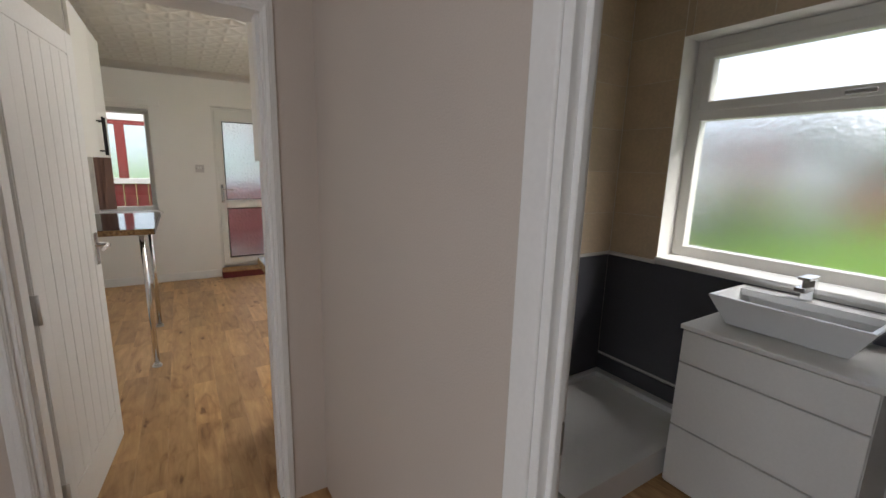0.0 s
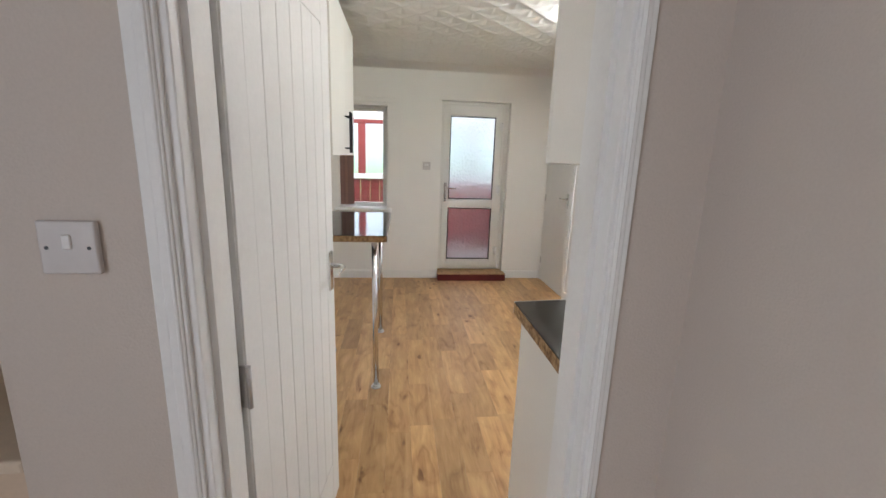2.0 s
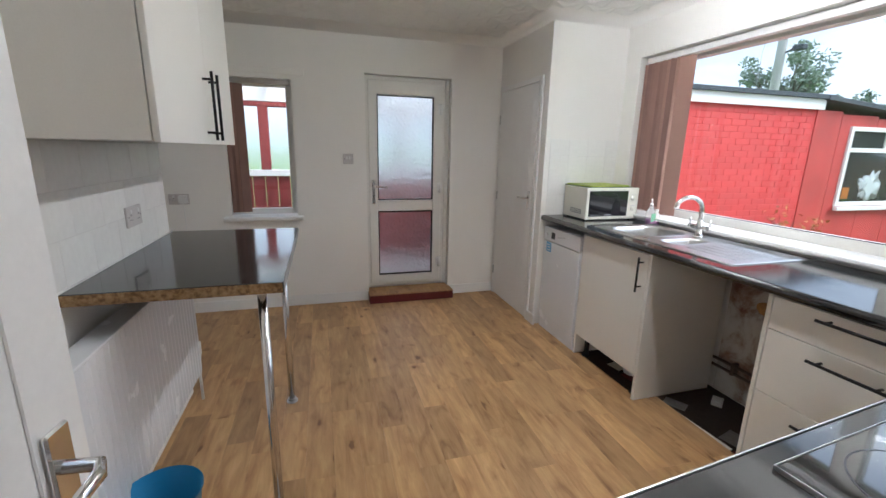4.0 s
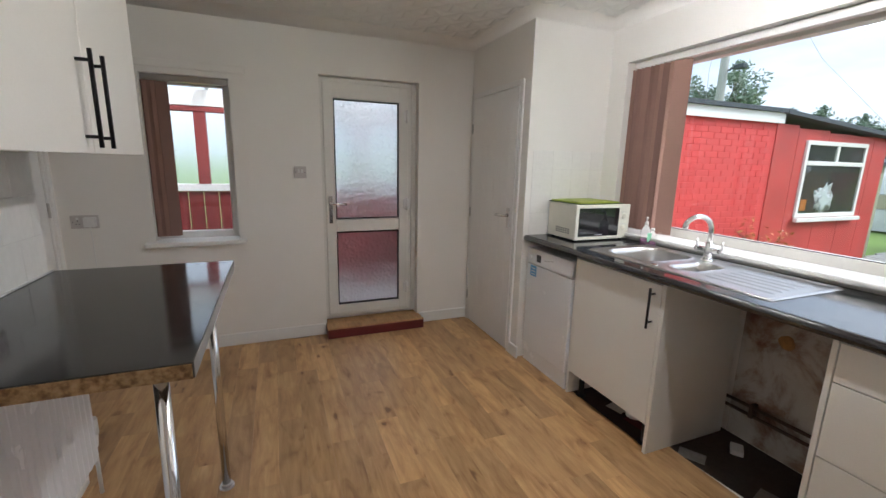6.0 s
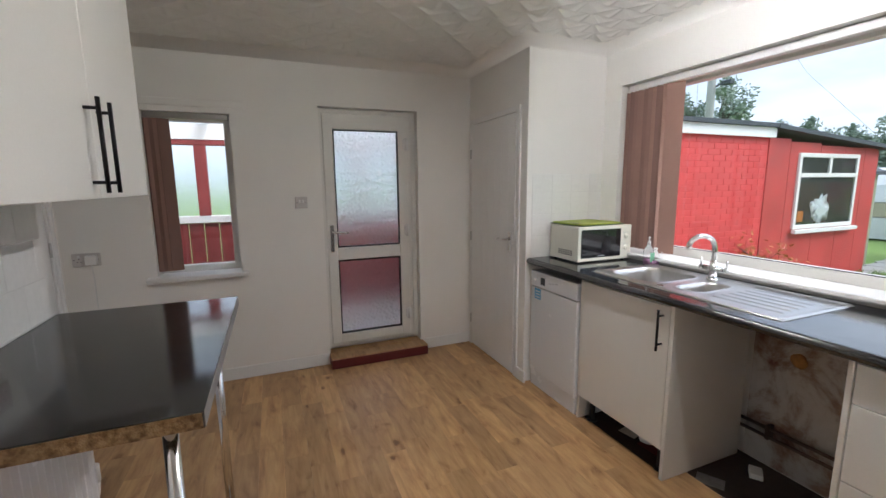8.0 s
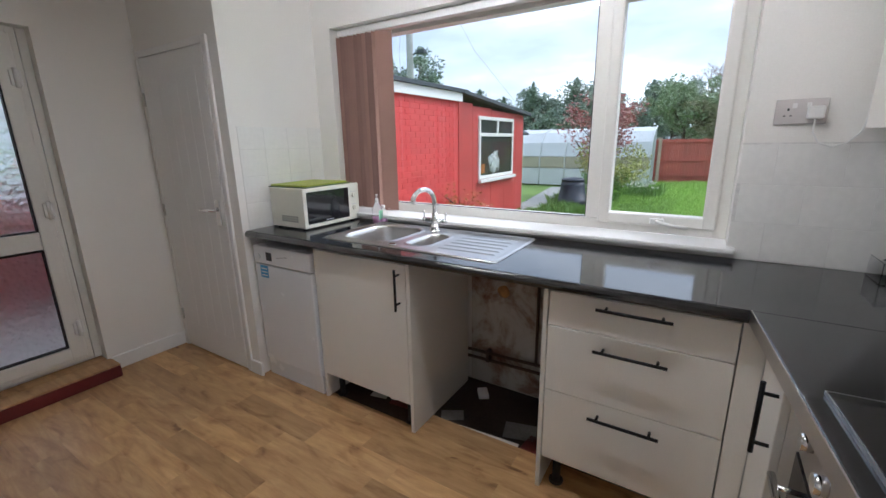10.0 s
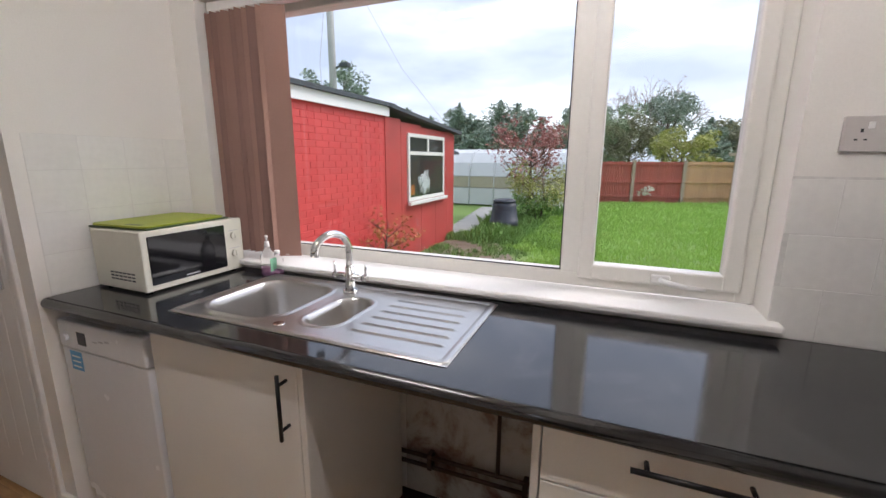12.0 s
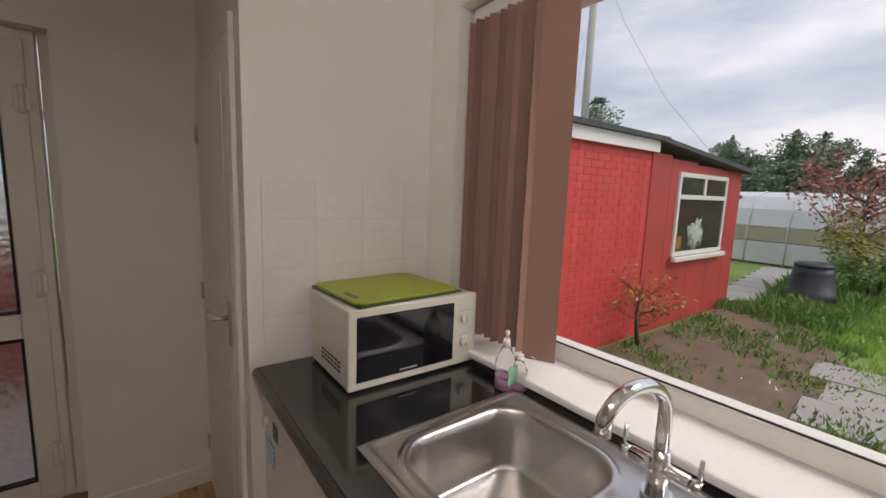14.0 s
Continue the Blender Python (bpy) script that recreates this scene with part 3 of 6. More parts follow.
# back door
door = thing("door_1", (0.829, 4.885, 0.118), "closed white plastic back door with two patterned glass panels", "door")
door["kind"] = "structure"
dw, dh = 0.370, 1.915
part("door_frame", ring_y(-dw, dw, 0, dh, 0.045, -0.03, 0.04), upvc, door)
sash = part("door_leaf", bm_box(ring_y(-dw + 0.03, dw - 0.03, 0.025, dh - 0.03, 0.080, -0.045, 0.02, 0.008), -dw + 0.1, dw - 0.1, -0.0445, 0.0195, dh - 0.15, dh - 0.10, 0.004, 1), upvc, door)
part("rail", box(-dw + 0.11, dw - 0.11, -0.042, 0.02, 0.729, 0.830, 0.006, 2), upvc, sash, "middle rail")
for z0, z1 in ((0.105, 0.729), (0.830, dh - 0.15)):
    part("pane", box(-dw + 0.109, dw - 0.109, -0.012, -0.006, z0, z1), pattern_glass, sash, "obscured patterned glass panel")
    bm = bmesh.new()
    for a in (-1, 1):
        bm_box(bm, a * (dw - 0.114) - 0.0035, a * (dw - 0.114) + 0.0035, -0.046, -0.014, z0 + 0.004, z1 - 0.004)
    for z in (z0 + 0.004, z1 - 0.011):
        bm_box(bm, -dw + 0.118, dw - 0.118, -0.046, -0.014, z, z + 0.007)
    part("gasket", bm, black_rubber, sash, "black glazing gasket")
hx = -dw + 0.068
part("handle_plate", box(hx - 0.016, hx + 0.016, -0.056, -0.045, 0.80, 1.02, 0.005, 2), chrome, sash, "chrome handle plate")
part("handle", tube([(hx, -0.056, 0.965), (hx, -0.09, 0.965), (hx + 0.03, -0.098, 0.963), (hx + 0.12, -0.098, 0.955)], 0.009), chrome, sash, "chrome lever handle")
for z in (0.22, 0.95, 1.66):
    part("hinge", bm_box(tube([(dw - 0.045, -0.058, z - 0.05), (dw - 0.045, -0.058, z + 0.05)], 0.011), dw - 0.07, dw - 0.02, -0.056, -0.044, z - 0.04, z + 0.04, 0.003, 1), white_plastic, door, "white flag hinge")
structure("door_filler", bm_box(box(1.207, 1.245, 4.87, 4.94, 0.10, BD[3]), BD[0], 0.467, 4.87, 4.94, 0.10, BD[3]), upvc, "white filler strip beside the back door frame", "trim")
structure("door_head_strip", box(0.468, 1.206, 4.87, 4.94, 2.033, BD[3]), upvc, "white strip over the back door frame", "trim")
structure("door_sub_sill", box(0.462, 1.245, 4.90, 5.0, 0.085, 0.118), gloss_white, "white cill under the back door", "trim")
structure("threshold", box(BD[0], BD[1], YB + 0.001, YB + 0.28, -0.1, 0.076), concrete, "concrete threshold under the back door", "threshold")

step = thing("door_step", (0.86, 4.73, 0), "low wooden door step with wood vinyl top and dark red riser", "step")
step["kind"] = "structure"
part("riser", box(-0.405, 0.405, -0.065, 0.07, 0, 0.076, 0.004, 1), red_step, step, "dark red painted riser")
part("tread", box(-0.405, 0.405, -0.067, 0.0699, 0.0762, 0.088, 0.004, 1), oak, step, "wood vinyl tread")
part("tread", box(-0.397, 0.384, 0.07, 0.168, 0.0762, 0.088), oak, step, "wood vinyl tread in the reveal")


def plank_door(name, at, rz, w, h, label, swing, hs, grooves=True):
    """A painted door leaf: hinged at x = 0, running to x = w, both faces boarded."""
    d = thing(name, at, label, "door", rz=rz)
    d["kind"] = "structure"
    t = 0.035
    leaf = bmesh.new()
    bm_box(leaf, 0, w, -t / 2 + 0.004, t / 2 - 0.004, 0.008, h, 0.002, 1)
    part("core", leaf, gloss_white, d)
    st = 0.085
    for s in (-1, 1):
        y0, y1 = (-t / 2, -t / 2 + 0.004) if s < 0 else (t / 2 - 0.004, t / 2)
        bm = bmesh.new()
        bm_box(bm, 0, st, y0, y1, 0.008, h, 0.0018, 1)
        bm_box(bm, w - st, w, y0, y1, 0.008, h, 0.0018, 1)
        bm_box(bm, st + 0.0003, w - st - 0.0003, y0, y1, 0.008, 0.19, 0.0018, 1)
        bm_box(bm, st + 0.0003, w - st - 0.0003, y0, y1, h - 0.09, h, 0.0018, 1)
        part("door_frame", bm, gloss_white, d, "raised stiles and rails")
        n = 6
        bw = (w - 2 * st) / n
        for k in range(n):
            a = st + k * bw
            b2 = box(a + 0.0012, a + bw - 0.0012, y0 + (0.0010 if s < 0 else -0.003), y1 - (-0.003 if s < 0 else 0.0010), 0.194, h - 0.094, 0.0028, 2)
            part("board", b2, gloss_white, d)
        hxx = w - 0.055
        hz = 1.0
        yf = s * t / 2
        part("handle_plate", box(hxx - 0.02, hxx + 0.02, min(yf, yf + s * 0.008), max(yf, yf + s * 0.008), hz - 0.075, hz + 0.075, 0.003, 1), chrome, d, "chrome lever handle plate")
        part("handle", tube([(hxx, yf, hz + 0.02), (hxx, yf + s * 0.045, hz + 0.02), (hxx - 0.02, yf + s * 0.055, hz + 0.02), (hxx - 0.10, yf + s * 0.052, hz + 0.012)], [0.009, 0.009, 0.009, 0.007]), chrome, d, "chrome lever handle")
    part("latch_plate", box(w, w + 0.0015, -0.012, 0.012, 0.93, 1.05), brushed, d)
    for z in hs:
        b2 = box(-0.004, 0.0, -0.016, 0.016, z - 0.05, z + 0.05)
        bm_tube(b2, [(-0.004, swing * 0.022, z - 0.05), (-0.004, swing * 0.022, z + 0.05)], 0.006, 8)
        part("hinge", b2, brushed, d, "steel butt hinge")
    return d


plank_door("door_2", (-0.345, 0.855, 0), 83.8, 0.72, 1.925, "open white boarded door with chrome lever handles at the hall doorway", -1, (0.22, 0.92, 1.74))
# cupboard door
cd = thing("door_3", (XC + 0.012, 4.735, 0), "closed white painted cupboard door with chrome handle", "door", rz=-90)
cd["kind"] = "structure"
W3 = 0.703
part("core", box(0.002, W3 - 0.002, -0.028, 0.006, 0.012, 1.94, 0.003, 1), gloss_white, cd)
for k in range(5):
    a = 0.09 + k * (W3 - 0.18) / 5
    part("board", box(a + 0.001, a + (W3 - 0.18) / 5 - 0.001, -0.0295, -0.028, 0.2, 1.84, 0.001, 1), gloss_white, cd)
part("handle_plate", box(W3 - 0.075, W3 - 0.035, -0.038, -0.028, 0.95, 1.10, 0.003, 1), chrome, cd, "chrome handle plate")
part("handle", tube([(W3 - 0.055, -0.038, 1.045), (W3 - 0.055, -0.075, 1.045), (W3 - 0.075, -0.082, 1.045), (W3 - 0.16, -0.08, 1.04)], [0.009, 0.009, 0.009, 0.007]), chrome, cd, "chrome lever handle")
for z in (0.25, 1.0, 1.7):
    part("hinge", tube([(0.0, -0.034, z - 0.04), (0.0, -0.034, z + 0.04)], 0.007), brushed, cd)


def arch_y(name, x0, x1, zt, yf, s, w=0.044, d=0.016, right=1.0):
    """A moulded door surround on a wall of constant y; s: the side to which it stands out."""
    bm = bmesh.new()
    for k, (a, b, c) in enumerate(((0, w, 0.6), (0.006, w * 0.62, 0.85), (0.010, w * 0.34, 1.0))):
        ya, yb = sorted((yf, yf + s * d * c))
        bm_box(bm, x0 - b, x0 - a, ya, yb, 0, zt + b, 0.002, 1)
        bm_box(bm, x1 + a * right, x1 + b * right, ya, yb, 0, zt + b, 0.002, 1)
        bm_box(bm, x0 - a, x1 + a * right, ya, yb, zt + a, zt + b, 0.002, 1)
    return structure(name, bm, gloss_white, "white moulded door surround", "architrave")


def lining_y(name, x0, x1, zt, y0, y1, t=0.022):
    bm = box(x0, x0 + t, y0, y1, 0, zt - t, 0.002, 1)
    bm_box(bm, x1 - t, x1, y0, y1, 0, zt - t, 0.002, 1)
    bm_box(bm, x0, x1, y0, y1, zt - t, zt, 0.002, 1)
    return structure(name, bm, gloss_white, "white painted door lining", "door lining")


lining_y("door_lining_1", HD[0] - 0.002, HD[1] + 0.002, HD[3] + 0.002, YH - 0.008, YP + 0.002)
structure("door_stop", bm_box(box(HD[1] - 0.032, HD[1] - 0.02, YH + 0.03, YP - 0.04, 0, HD[3] - 0.02), HD[0] + 0.02, HD[0] + 0.032, YH + 0.03, YP - 0.04, 0, HD[3] - 0.02), gloss_white, "white door stop strips", "door stop")
arch_y("architrave_1", HD[0] + 0.006, HD[1] - 0.012, HD[3] - 0.01, YH - 0.006, -1, 0.05, right=0.62)
arch_y("architrave_2", HD[0] + 0.006, HD[1] - 0.006, HD[3] - 0.01, YP, 1)
# surround of the cupboard door and of the recess door
bm = box(XC - 0.016, XC, 3.985, 4.025, 0, 1.985, 0.003, 1)
bm_box(bm, XC - 0.016, XC, 4.025, 4.74, 1.945, 1.985, 0.003, 1)
bm_box(bm, XC - 0.016, XC, 4.74, 4.77, 0, 1.985, 0.003, 1)
structure("architrave_3", bm, gloss_white, "thin white strip round the cupboard door", "architrave")
bm = box(XA, XA + 0.018, 4.66, 4.74, 0, 2.03, 0.004, 2)
bm_box(bm, XA, XA + 0.03, 4.685, 4.715, 0, 1.99, 0.004, 2)
bm_box(bm, XA, XA + 0.018, 3.9, 4.66, 1.96, 2.03, 0.004, 2)
structure("architrave_4", bm, gloss_white, "white surround of the recess doorway", "architrave")
rd = tagged(obj("door_4", box(XA, XA + 0.006, 3.9, 4.655, 0.01, 1.955), gloss_white), "closed white door in the recess", "door", "", "structure")
part("hinge", tube([(XA + 0.014, 4.66, 1.03), (XA + 0.014, 4.66, 1.12)], 0.007), brushed, rd)
# bathroom doorway
bm = bmesh.new()
for xa, xb in ((0.541, 0.55), (0.605, 0.614)):
    bm_box(bm, xa, xb, BT[1] - 0.006, BT[1] + 0.05, 0, BT[3] + 0.05, 0.004, 2)
    bm_box(bm, xa, xb, BT[0] - 0.055, BT[0] + 0.006, 0, BT[3] + 0.05, 0.004, 2)
    bm_box(bm, xa, xb, BT[0] + 0.006, BT[1] - 0.006, BT[3], BT[3] + 0.05, 0.004, 2)
structure("architrave_5", bm, gloss_white, "white moulded surround of the bathroom doorway", "architrave")
bm = box(0.549, 0.606, BT[1] - 0.022, BT[1], 0, BT[3], 0.002, 1)
bm_box(bm, 0.570, 0.586, BT[1] - 0.034, BT[1] - 0.022, 0, BT[3] - 0.02, 0.002, 1)
bm_box(bm, 0.549, 0.606, BT[0], BT[0] + 0.022, 0, BT[3], 0.002, 1)
bm_box(bm, 0.549, 0.606, BT[0] + 0.022, BT[1] - 0.022, BT[3] - 0.022, BT[3], 0.002, 1)
structure("door_lining_2", bm, gloss_white, "white painted bathroom door lining", "door lining")
structure("strike_plate", box(0.588, 0.603, BT[1] - 0.0235, BT[1] - 0.022, 0.95, 1.01), brushed, "steel strike plate in the bathroom door lining", "strike plate")

# ---- kitchen fittings ----
WT0, WT1 = 0.888, 0.928    # worktop underside and top


def bar_handle(parent, x, y, z, axis, length, out, dirn):
    """A black bar handle on two posts; out: unit vector away from the face."""
    o = Vector(out)
    a = Vector({"z": (0, 0, 1), "y": (0, 1, 0), "x": (1, 0, 0)}[axis])
    c = Vector((x, y, z))
    bm = tube([c + o * 0.034 - a * length / 2, c + o * 0.034 + a * length / 2], 0.006, 10)
    for s in (-1, 1):
        q = c + a * s * (length / 2 - 0.03)
        bm_tube(bm, [q, q + o * 0.034], 0.005, 8)
    return part("handle", bm, black_metal, parent, "black metal bar handle")


# worktops: the window run with the sink cut out, and the hob run
SINK = (1.845, 2.325, 2.37, 3.30)
bm = holed(1.755, XW - 0.002, 0.845, 3.90, WT0, WT1, [(1.88, 2.29, 2.74, 3.32, 0, 2)])
wt1 = tagged(obj("worktop", bm, slate), "black slate-effect laminate worktop under the kitchen window", "worktop", "worktops")
bm = prism([(0.412, 0.845), (1.7545, 0.845), (1.7545, 1.500), (0.412, 1.366)], "z", WT0, WT1, 0.003)
wt2 = tagged(obj("worktop", bm, slate), "black slate-effect laminate worktop that holds the hob", "worktop", "worktops")
part("end_strip", box(0.4105, 0.412, 0.848, 1.362, WT0 + 0.001, WT1 - 0.003), chip, wt2, "bare chipboard end")
part("front_strip", prism([(0.412, 1.3665), (1.7545, 1.5005), (1.7545, 1.5035), (0.412, 1.3695)], "z", WT0, WT1 + 0.0012), brushed, wt2, "thin metal strip along the front edge")
part("front_edge", tube([(1.756, 1.506, WT1 - 0.02), (1.756, 3.90, WT1 - 0.02)], 0.0199, 16), slate, wt1, "rounded front edge")


def hollow_unit(name, y0, y1, x0, x1, label, side0=True, side1=True, zb=0.14):
    """A base unit on legs that opens to -x: carcass panels."""
    u = thing(name, (x0, (y0 + y1) / 2, 0), label, "kitchen cabinet", "kitchen base units")
    h = (y1 - y0) / 2
    bm = bmesh.new()
    d = x1 - x0
    bm_box(bm, 0.02, d, -h, -h + 0.018, zb, WT0)
    bm_box(bm, 0.02, d, h - 0.018, h, zb, WT0)
    bm_box(bm, 0.02, d, -h + 0.018, h - 0.018, zb, zb + 0.018)
    bm_box(bm, d - 0.01, d, -h + 0.018, h - 0.018, zb + 0.018, WT0)
    part("carcass", bm, unit_white, u)
    for a in (-1, 1):
        for q in (0.07, d - 0.08):
            part("leg", bm_tube(tube([(q, a * (h - 0.05), 0.0), (q, a * (h - 0.05), 0.01)], 0.03, 12), [(q, a * (h - 0.05), 0.01), (q, a * (h - 0.05), zb)], 0.017, 10), black_rubber, u, "black adjustable plastic leg")
    return u, h


# sink unit
u, h = hollow_unit("sink_cabinet", 2.766, 3.356, 1.772, 2.33, "cream white one-door sink cabinet standing on black legs")
part("door", box(0.0, 0.019, -h + 0.002, h - 0.002, 0.155, WT0 - 0.012, 0.002, 1), unit_white, u)
bar_handle(u, 0, -h + 0.037, 0.757, "z", 0.20, (-1, 0, 0), 1)
part("end_panel", box(0.0, 0.56, -h - 0.021, -h - 0.001, 0.0, WT0, 0.002, 1), unit_white, u, "full-height cream end panel")
part("end_panel", box(0.004, 0.56, h + 0.001, h + 0.019, 0.0, WT0, 0.002, 1), unit_white, u, "full-height cream end panel")
# drawers
u, h = hollow_unit("drawer_cabinet", 1.442, 2.102, 1.772, 2.33, "cream white cabinet of three drawers with black bar handles")
zz = [0.165, 0.470, 0.742, WT0 - 0.008]
for k in range(3):
    dr = part("drawer", box(0.0, 0.019, -h + 0.074, h - 0.003, zz[k] + 0.0015, zz[k + 1] - 0.0015, 0.002, 1), unit_white, u)
    bar_handle(dr, 0, 0.037, zz[k + 1] - (0.032 if k == 2 else 0.052), "y", 0.235, (-1, 0, 0), 1)
part("end_panel", box(0.0, 0.56, h + 0.001, h + 0.019, 0.0, WT0, 0.002, 1), unit_white, u, "full-height cream end panel")
part("filler", box(0.004, 0.02, -h + 0.005, -h + 0.070, 0.12, WT0 - 0.002, 0.001, 1), unit_white, u, "narrow corner filler strip")
# corner door of the hob run, oven and end unit (face +y at 1.41)
YF = 1.412
u = thing("corner_cabinet", (1.585, 1.448, 0), "cream white corner cabinet with a black bar handle", "kitchen cabinet", "kitchen base units")
part("carcass", box(-0.108, 0.175, -0.56, -0.02, 0.14, WT0), unit_white, u)
part("door", box(-0.107, 0.115, -0.019, 0.0, 0.155, WT0 - 0.012, 0.002, 1), unit_white, u)
part("filler", box(0.118, 0.186, -0.017, -0.002, 0.12, WT0 - 0.002, 0.001, 1), unit_white, u)
for a in (-0.06, 0.12):
    part("leg", tube([(a, -0.08, 0), (a, -0.08, 0.14)], 0.017, 10), black_rubber, u)
bar_handle(u, -0.073, 0, 0.735, "z", 0.20, (0, 1, 0), 1)
ov = thing("oven", (1.178, 1.405, 0.10), "built-under oven with black glass door and steel trim", "oven")
part("body", box(-0.295, 0.295, -0.55, -0.02, 0.0, WT0 - 0.103, 0.002, 1), brushed, ov)
part("door", box(-0.295, 0.295, -0.02, 0.0, 0.05, 0.60, 0.003, 1), black_gloss, ov, "black glass oven door")
part("control_panel", box(-0.295, 0.295, -0.02, 0.0, 0.61, WT0 - 0.108, 0.003, 1), brushed, ov, "steel control panel")
part("handle", bm_tube(bm_tube(tube([(-0.24, 0.045, 0.555), (0.24, 0.045, 0.555)], 0.009), [(-0.2, 0, 0.555), (-0.2, 0.045, 0.555)], 0.006), [(0.2, 0, 0.555), (0.2, 0.045, 0.555)], 0.006), chrome, ov, "chrome bar handle")
for k in range(4):
    part("knob", tube([(-0.2 + k * 0.13, 0, 0.69), (-0.2 + k * 0.13, 0.022, 0.69)], 0.019, 16), chrome, ov)
u = thing("end_cabinet", (0.56, 1.355, 0), "plain cream white end cabinet on black legs beside the doorway", "kitchen cabinet", "kitchen base units")
part("carcass", box(-0.10, 0.31, -0.50, -0.02, 0.10, WT0), unit_white, u)
part("door", box(-0.10, 0.31, -0.019, 0.0, 0.12, WT0 - 0.012, 0.002, 1), unit_white, u)
part("end_panel", box(-0.12, -0.101, -0.505, 0.0, 0.10, WT0, 0.002, 1), unit_white, u, "cream white end panel")
for a in (-0.08, 0.22):
    for b in (-0.09, -0.43):
        part("leg", bm_tube(tube([(a, b, 0), (a, b, 0.012)], 0.03, 12), [(a, b, 0.012), (a, b, 0.10)], 0.017, 10), black_rubber, u, "black adjustable plastic leg")

# hob
hob = thing("hob", (1.058, 1.137, WT1), "black glass ceramic hob set in the worktop", "hob", rz=5.5)
part("glass", box(-0.295, 0.295, -0.245, 0.25, 0.0, 0.008, 0.002, 1), hob_gloss, hob)
# steel ring added to draw the highlight line on the hob's edge
rim = bm_box(bm_box(bm_box(box(-0.297, 0.297, -0.247, -0.2451, 0, 0.0085), -0.297, 0.297, 0.2501, 0.252, 0, 0.0085), -0.297, -0.2951, -0.245, 0.25, 0, 0.0085), 0.2951, 0.297, -0.245, 0.25, 0, 0.0085)
part("edge_glint", rim, brushed, hob, "thin metal ring added for the highlight along the glass edge")
ringm = mat("ring_print", (0.10, 0.10, 0.11), 0.25)
for cx, cy, rr in ((-0.14, -0.12, 0.09), (-0.14, 0.12, 0.105), (0.14, -0.12, 0.105), (0.14, 0.12, 0.08)):
    bm = bmesh.new()
    a0 = [bm.verts.new((cx + math.cos(t) * rr, cy + math.sin(t) * rr, 0.0083)) for t in (2 * math.pi * k / 40 for k in range(40))]
    a1 = [bm.verts.new((cx + math.cos(t) * (rr - 0.003), cy + math.sin(t) * (rr - 0.003), 0.0083)) for t in (2 * math.pi * k / 40 for k in range(40))]
    for k in range(40):
        bm.faces.new((a0[k], a0[(k + 1) % 40], a1[(k + 1) % 40], a1[k]))
    part("cooking_ring", bm, ringm, hob, "printed grey cooking ring")

# dishwasher
dwm = thing("dishwasher", (1.765, 3.636, 0), "slim white dishwasher under the worktop, with a blue sticker", "dishwasher")
part("body", box(0.03, 0.58, -0.245, 0.245, 0.02, 0.845, 0.006, 2), appliance, dwm)
part("door", box(0.0, 0.03, -0.244, 0.244, 0.115, 0.735, 0.006, 2), appliance, dwm, "white enamel door")
cp = part("control_panel", box(-0.004, 0.03, -0.244, 0.244, 0.74, 0.848, 0.008, 2), appliance, dwm, "white control panel")
part("display", box(-0.0055, -0.0035, 0.075, 0.125, 0.765, 0.815, 0.001, 1), dark_print, cp, "small dark display")
part("knob", tube([(-0.004, 0.19, 0.785), (-0.016, 0.19, 0.785)], 0.014), appliance, cp)
for k in range(3):
    part("print", box(-0.0048, -0.0042, -0.06 + k * 0.035, -0.035 + k * 0.035, 0.80 - k * 0.006, 0.806 - k * 0.006), grey_print, cp)
part("plinth", box(0.012, 0.03, -0.242, 0.242, 0.0, 0.11, 0.003, 1), appliance, dwm)
part("sticker", box(-0.0012, -0.0002, 0.125, 0.195, 0.655, 0.73), label_blue, dwm, "blue energy sticker")
for k in range(3):
    part("sticker_bar", box(-0.0018, -0.0012, 0.135, 0.185, 0.667 + k * 0.02, 0.673 + k * 0.02), white_plastic, dwm)


# wall cabinets
def wall_cabinet(name, at, rz, w, depth, z0, z1, splits, hand, label):
    """Hangs with its back on the wall; front towards local -y; splits: door edges along x."""
    c = thing(name, at, label, "wall cabinet", "kitchen wall cabinets", rz)
    part("carcass", box(0, w, -depth + 0.022, 0, z0, z1, 0.001, 1), unit_white, c)
    for k, (a, b) in enumerate(zip(splits, splits[1:])):
        d = part("door", box(a + 0.0015, b - 0.0015, -depth, -depth + 0.019, z0 - 0.004, z1 - 0.002, 0.002, 1), unit_white, c)
        if hand[k]:
            x = b - 0.050 if hand[k] > 0 else a + 0.045
            bar_handle(d, x, -depth, z0 + 0.145, "z", 0.265, (0, -1, 0), 1)
    return c


# left: back on the wall x = XL, front to +x
wall_cabinet("wall_cabinet", (XL, 2.37, 0), 90, 1.11, 0.355, 1.42, 2.30, (0, 0.60, 1.11), (1, -1), "cream white double wall cabinet over the breakfast bar")
# over the hob run: back on y = YP, front to +y
wall_cabinet("wall_cabinet", (XW - 0.03, 0.885, 0), 184, 0.93, 0.34, 1.44, 2.30, (0, 0.465, 0.93), (1, -1), "cream white double wall cabinet over the corner worktop")
wall_cabinet("wall_cabinet", (1.418, 0.910, 0), 184, 1.02, 0.25, 1.42, 2.30, (0, 0.51, 1.02), (1, -1), "cream white double wall cabinet beside the doorway")

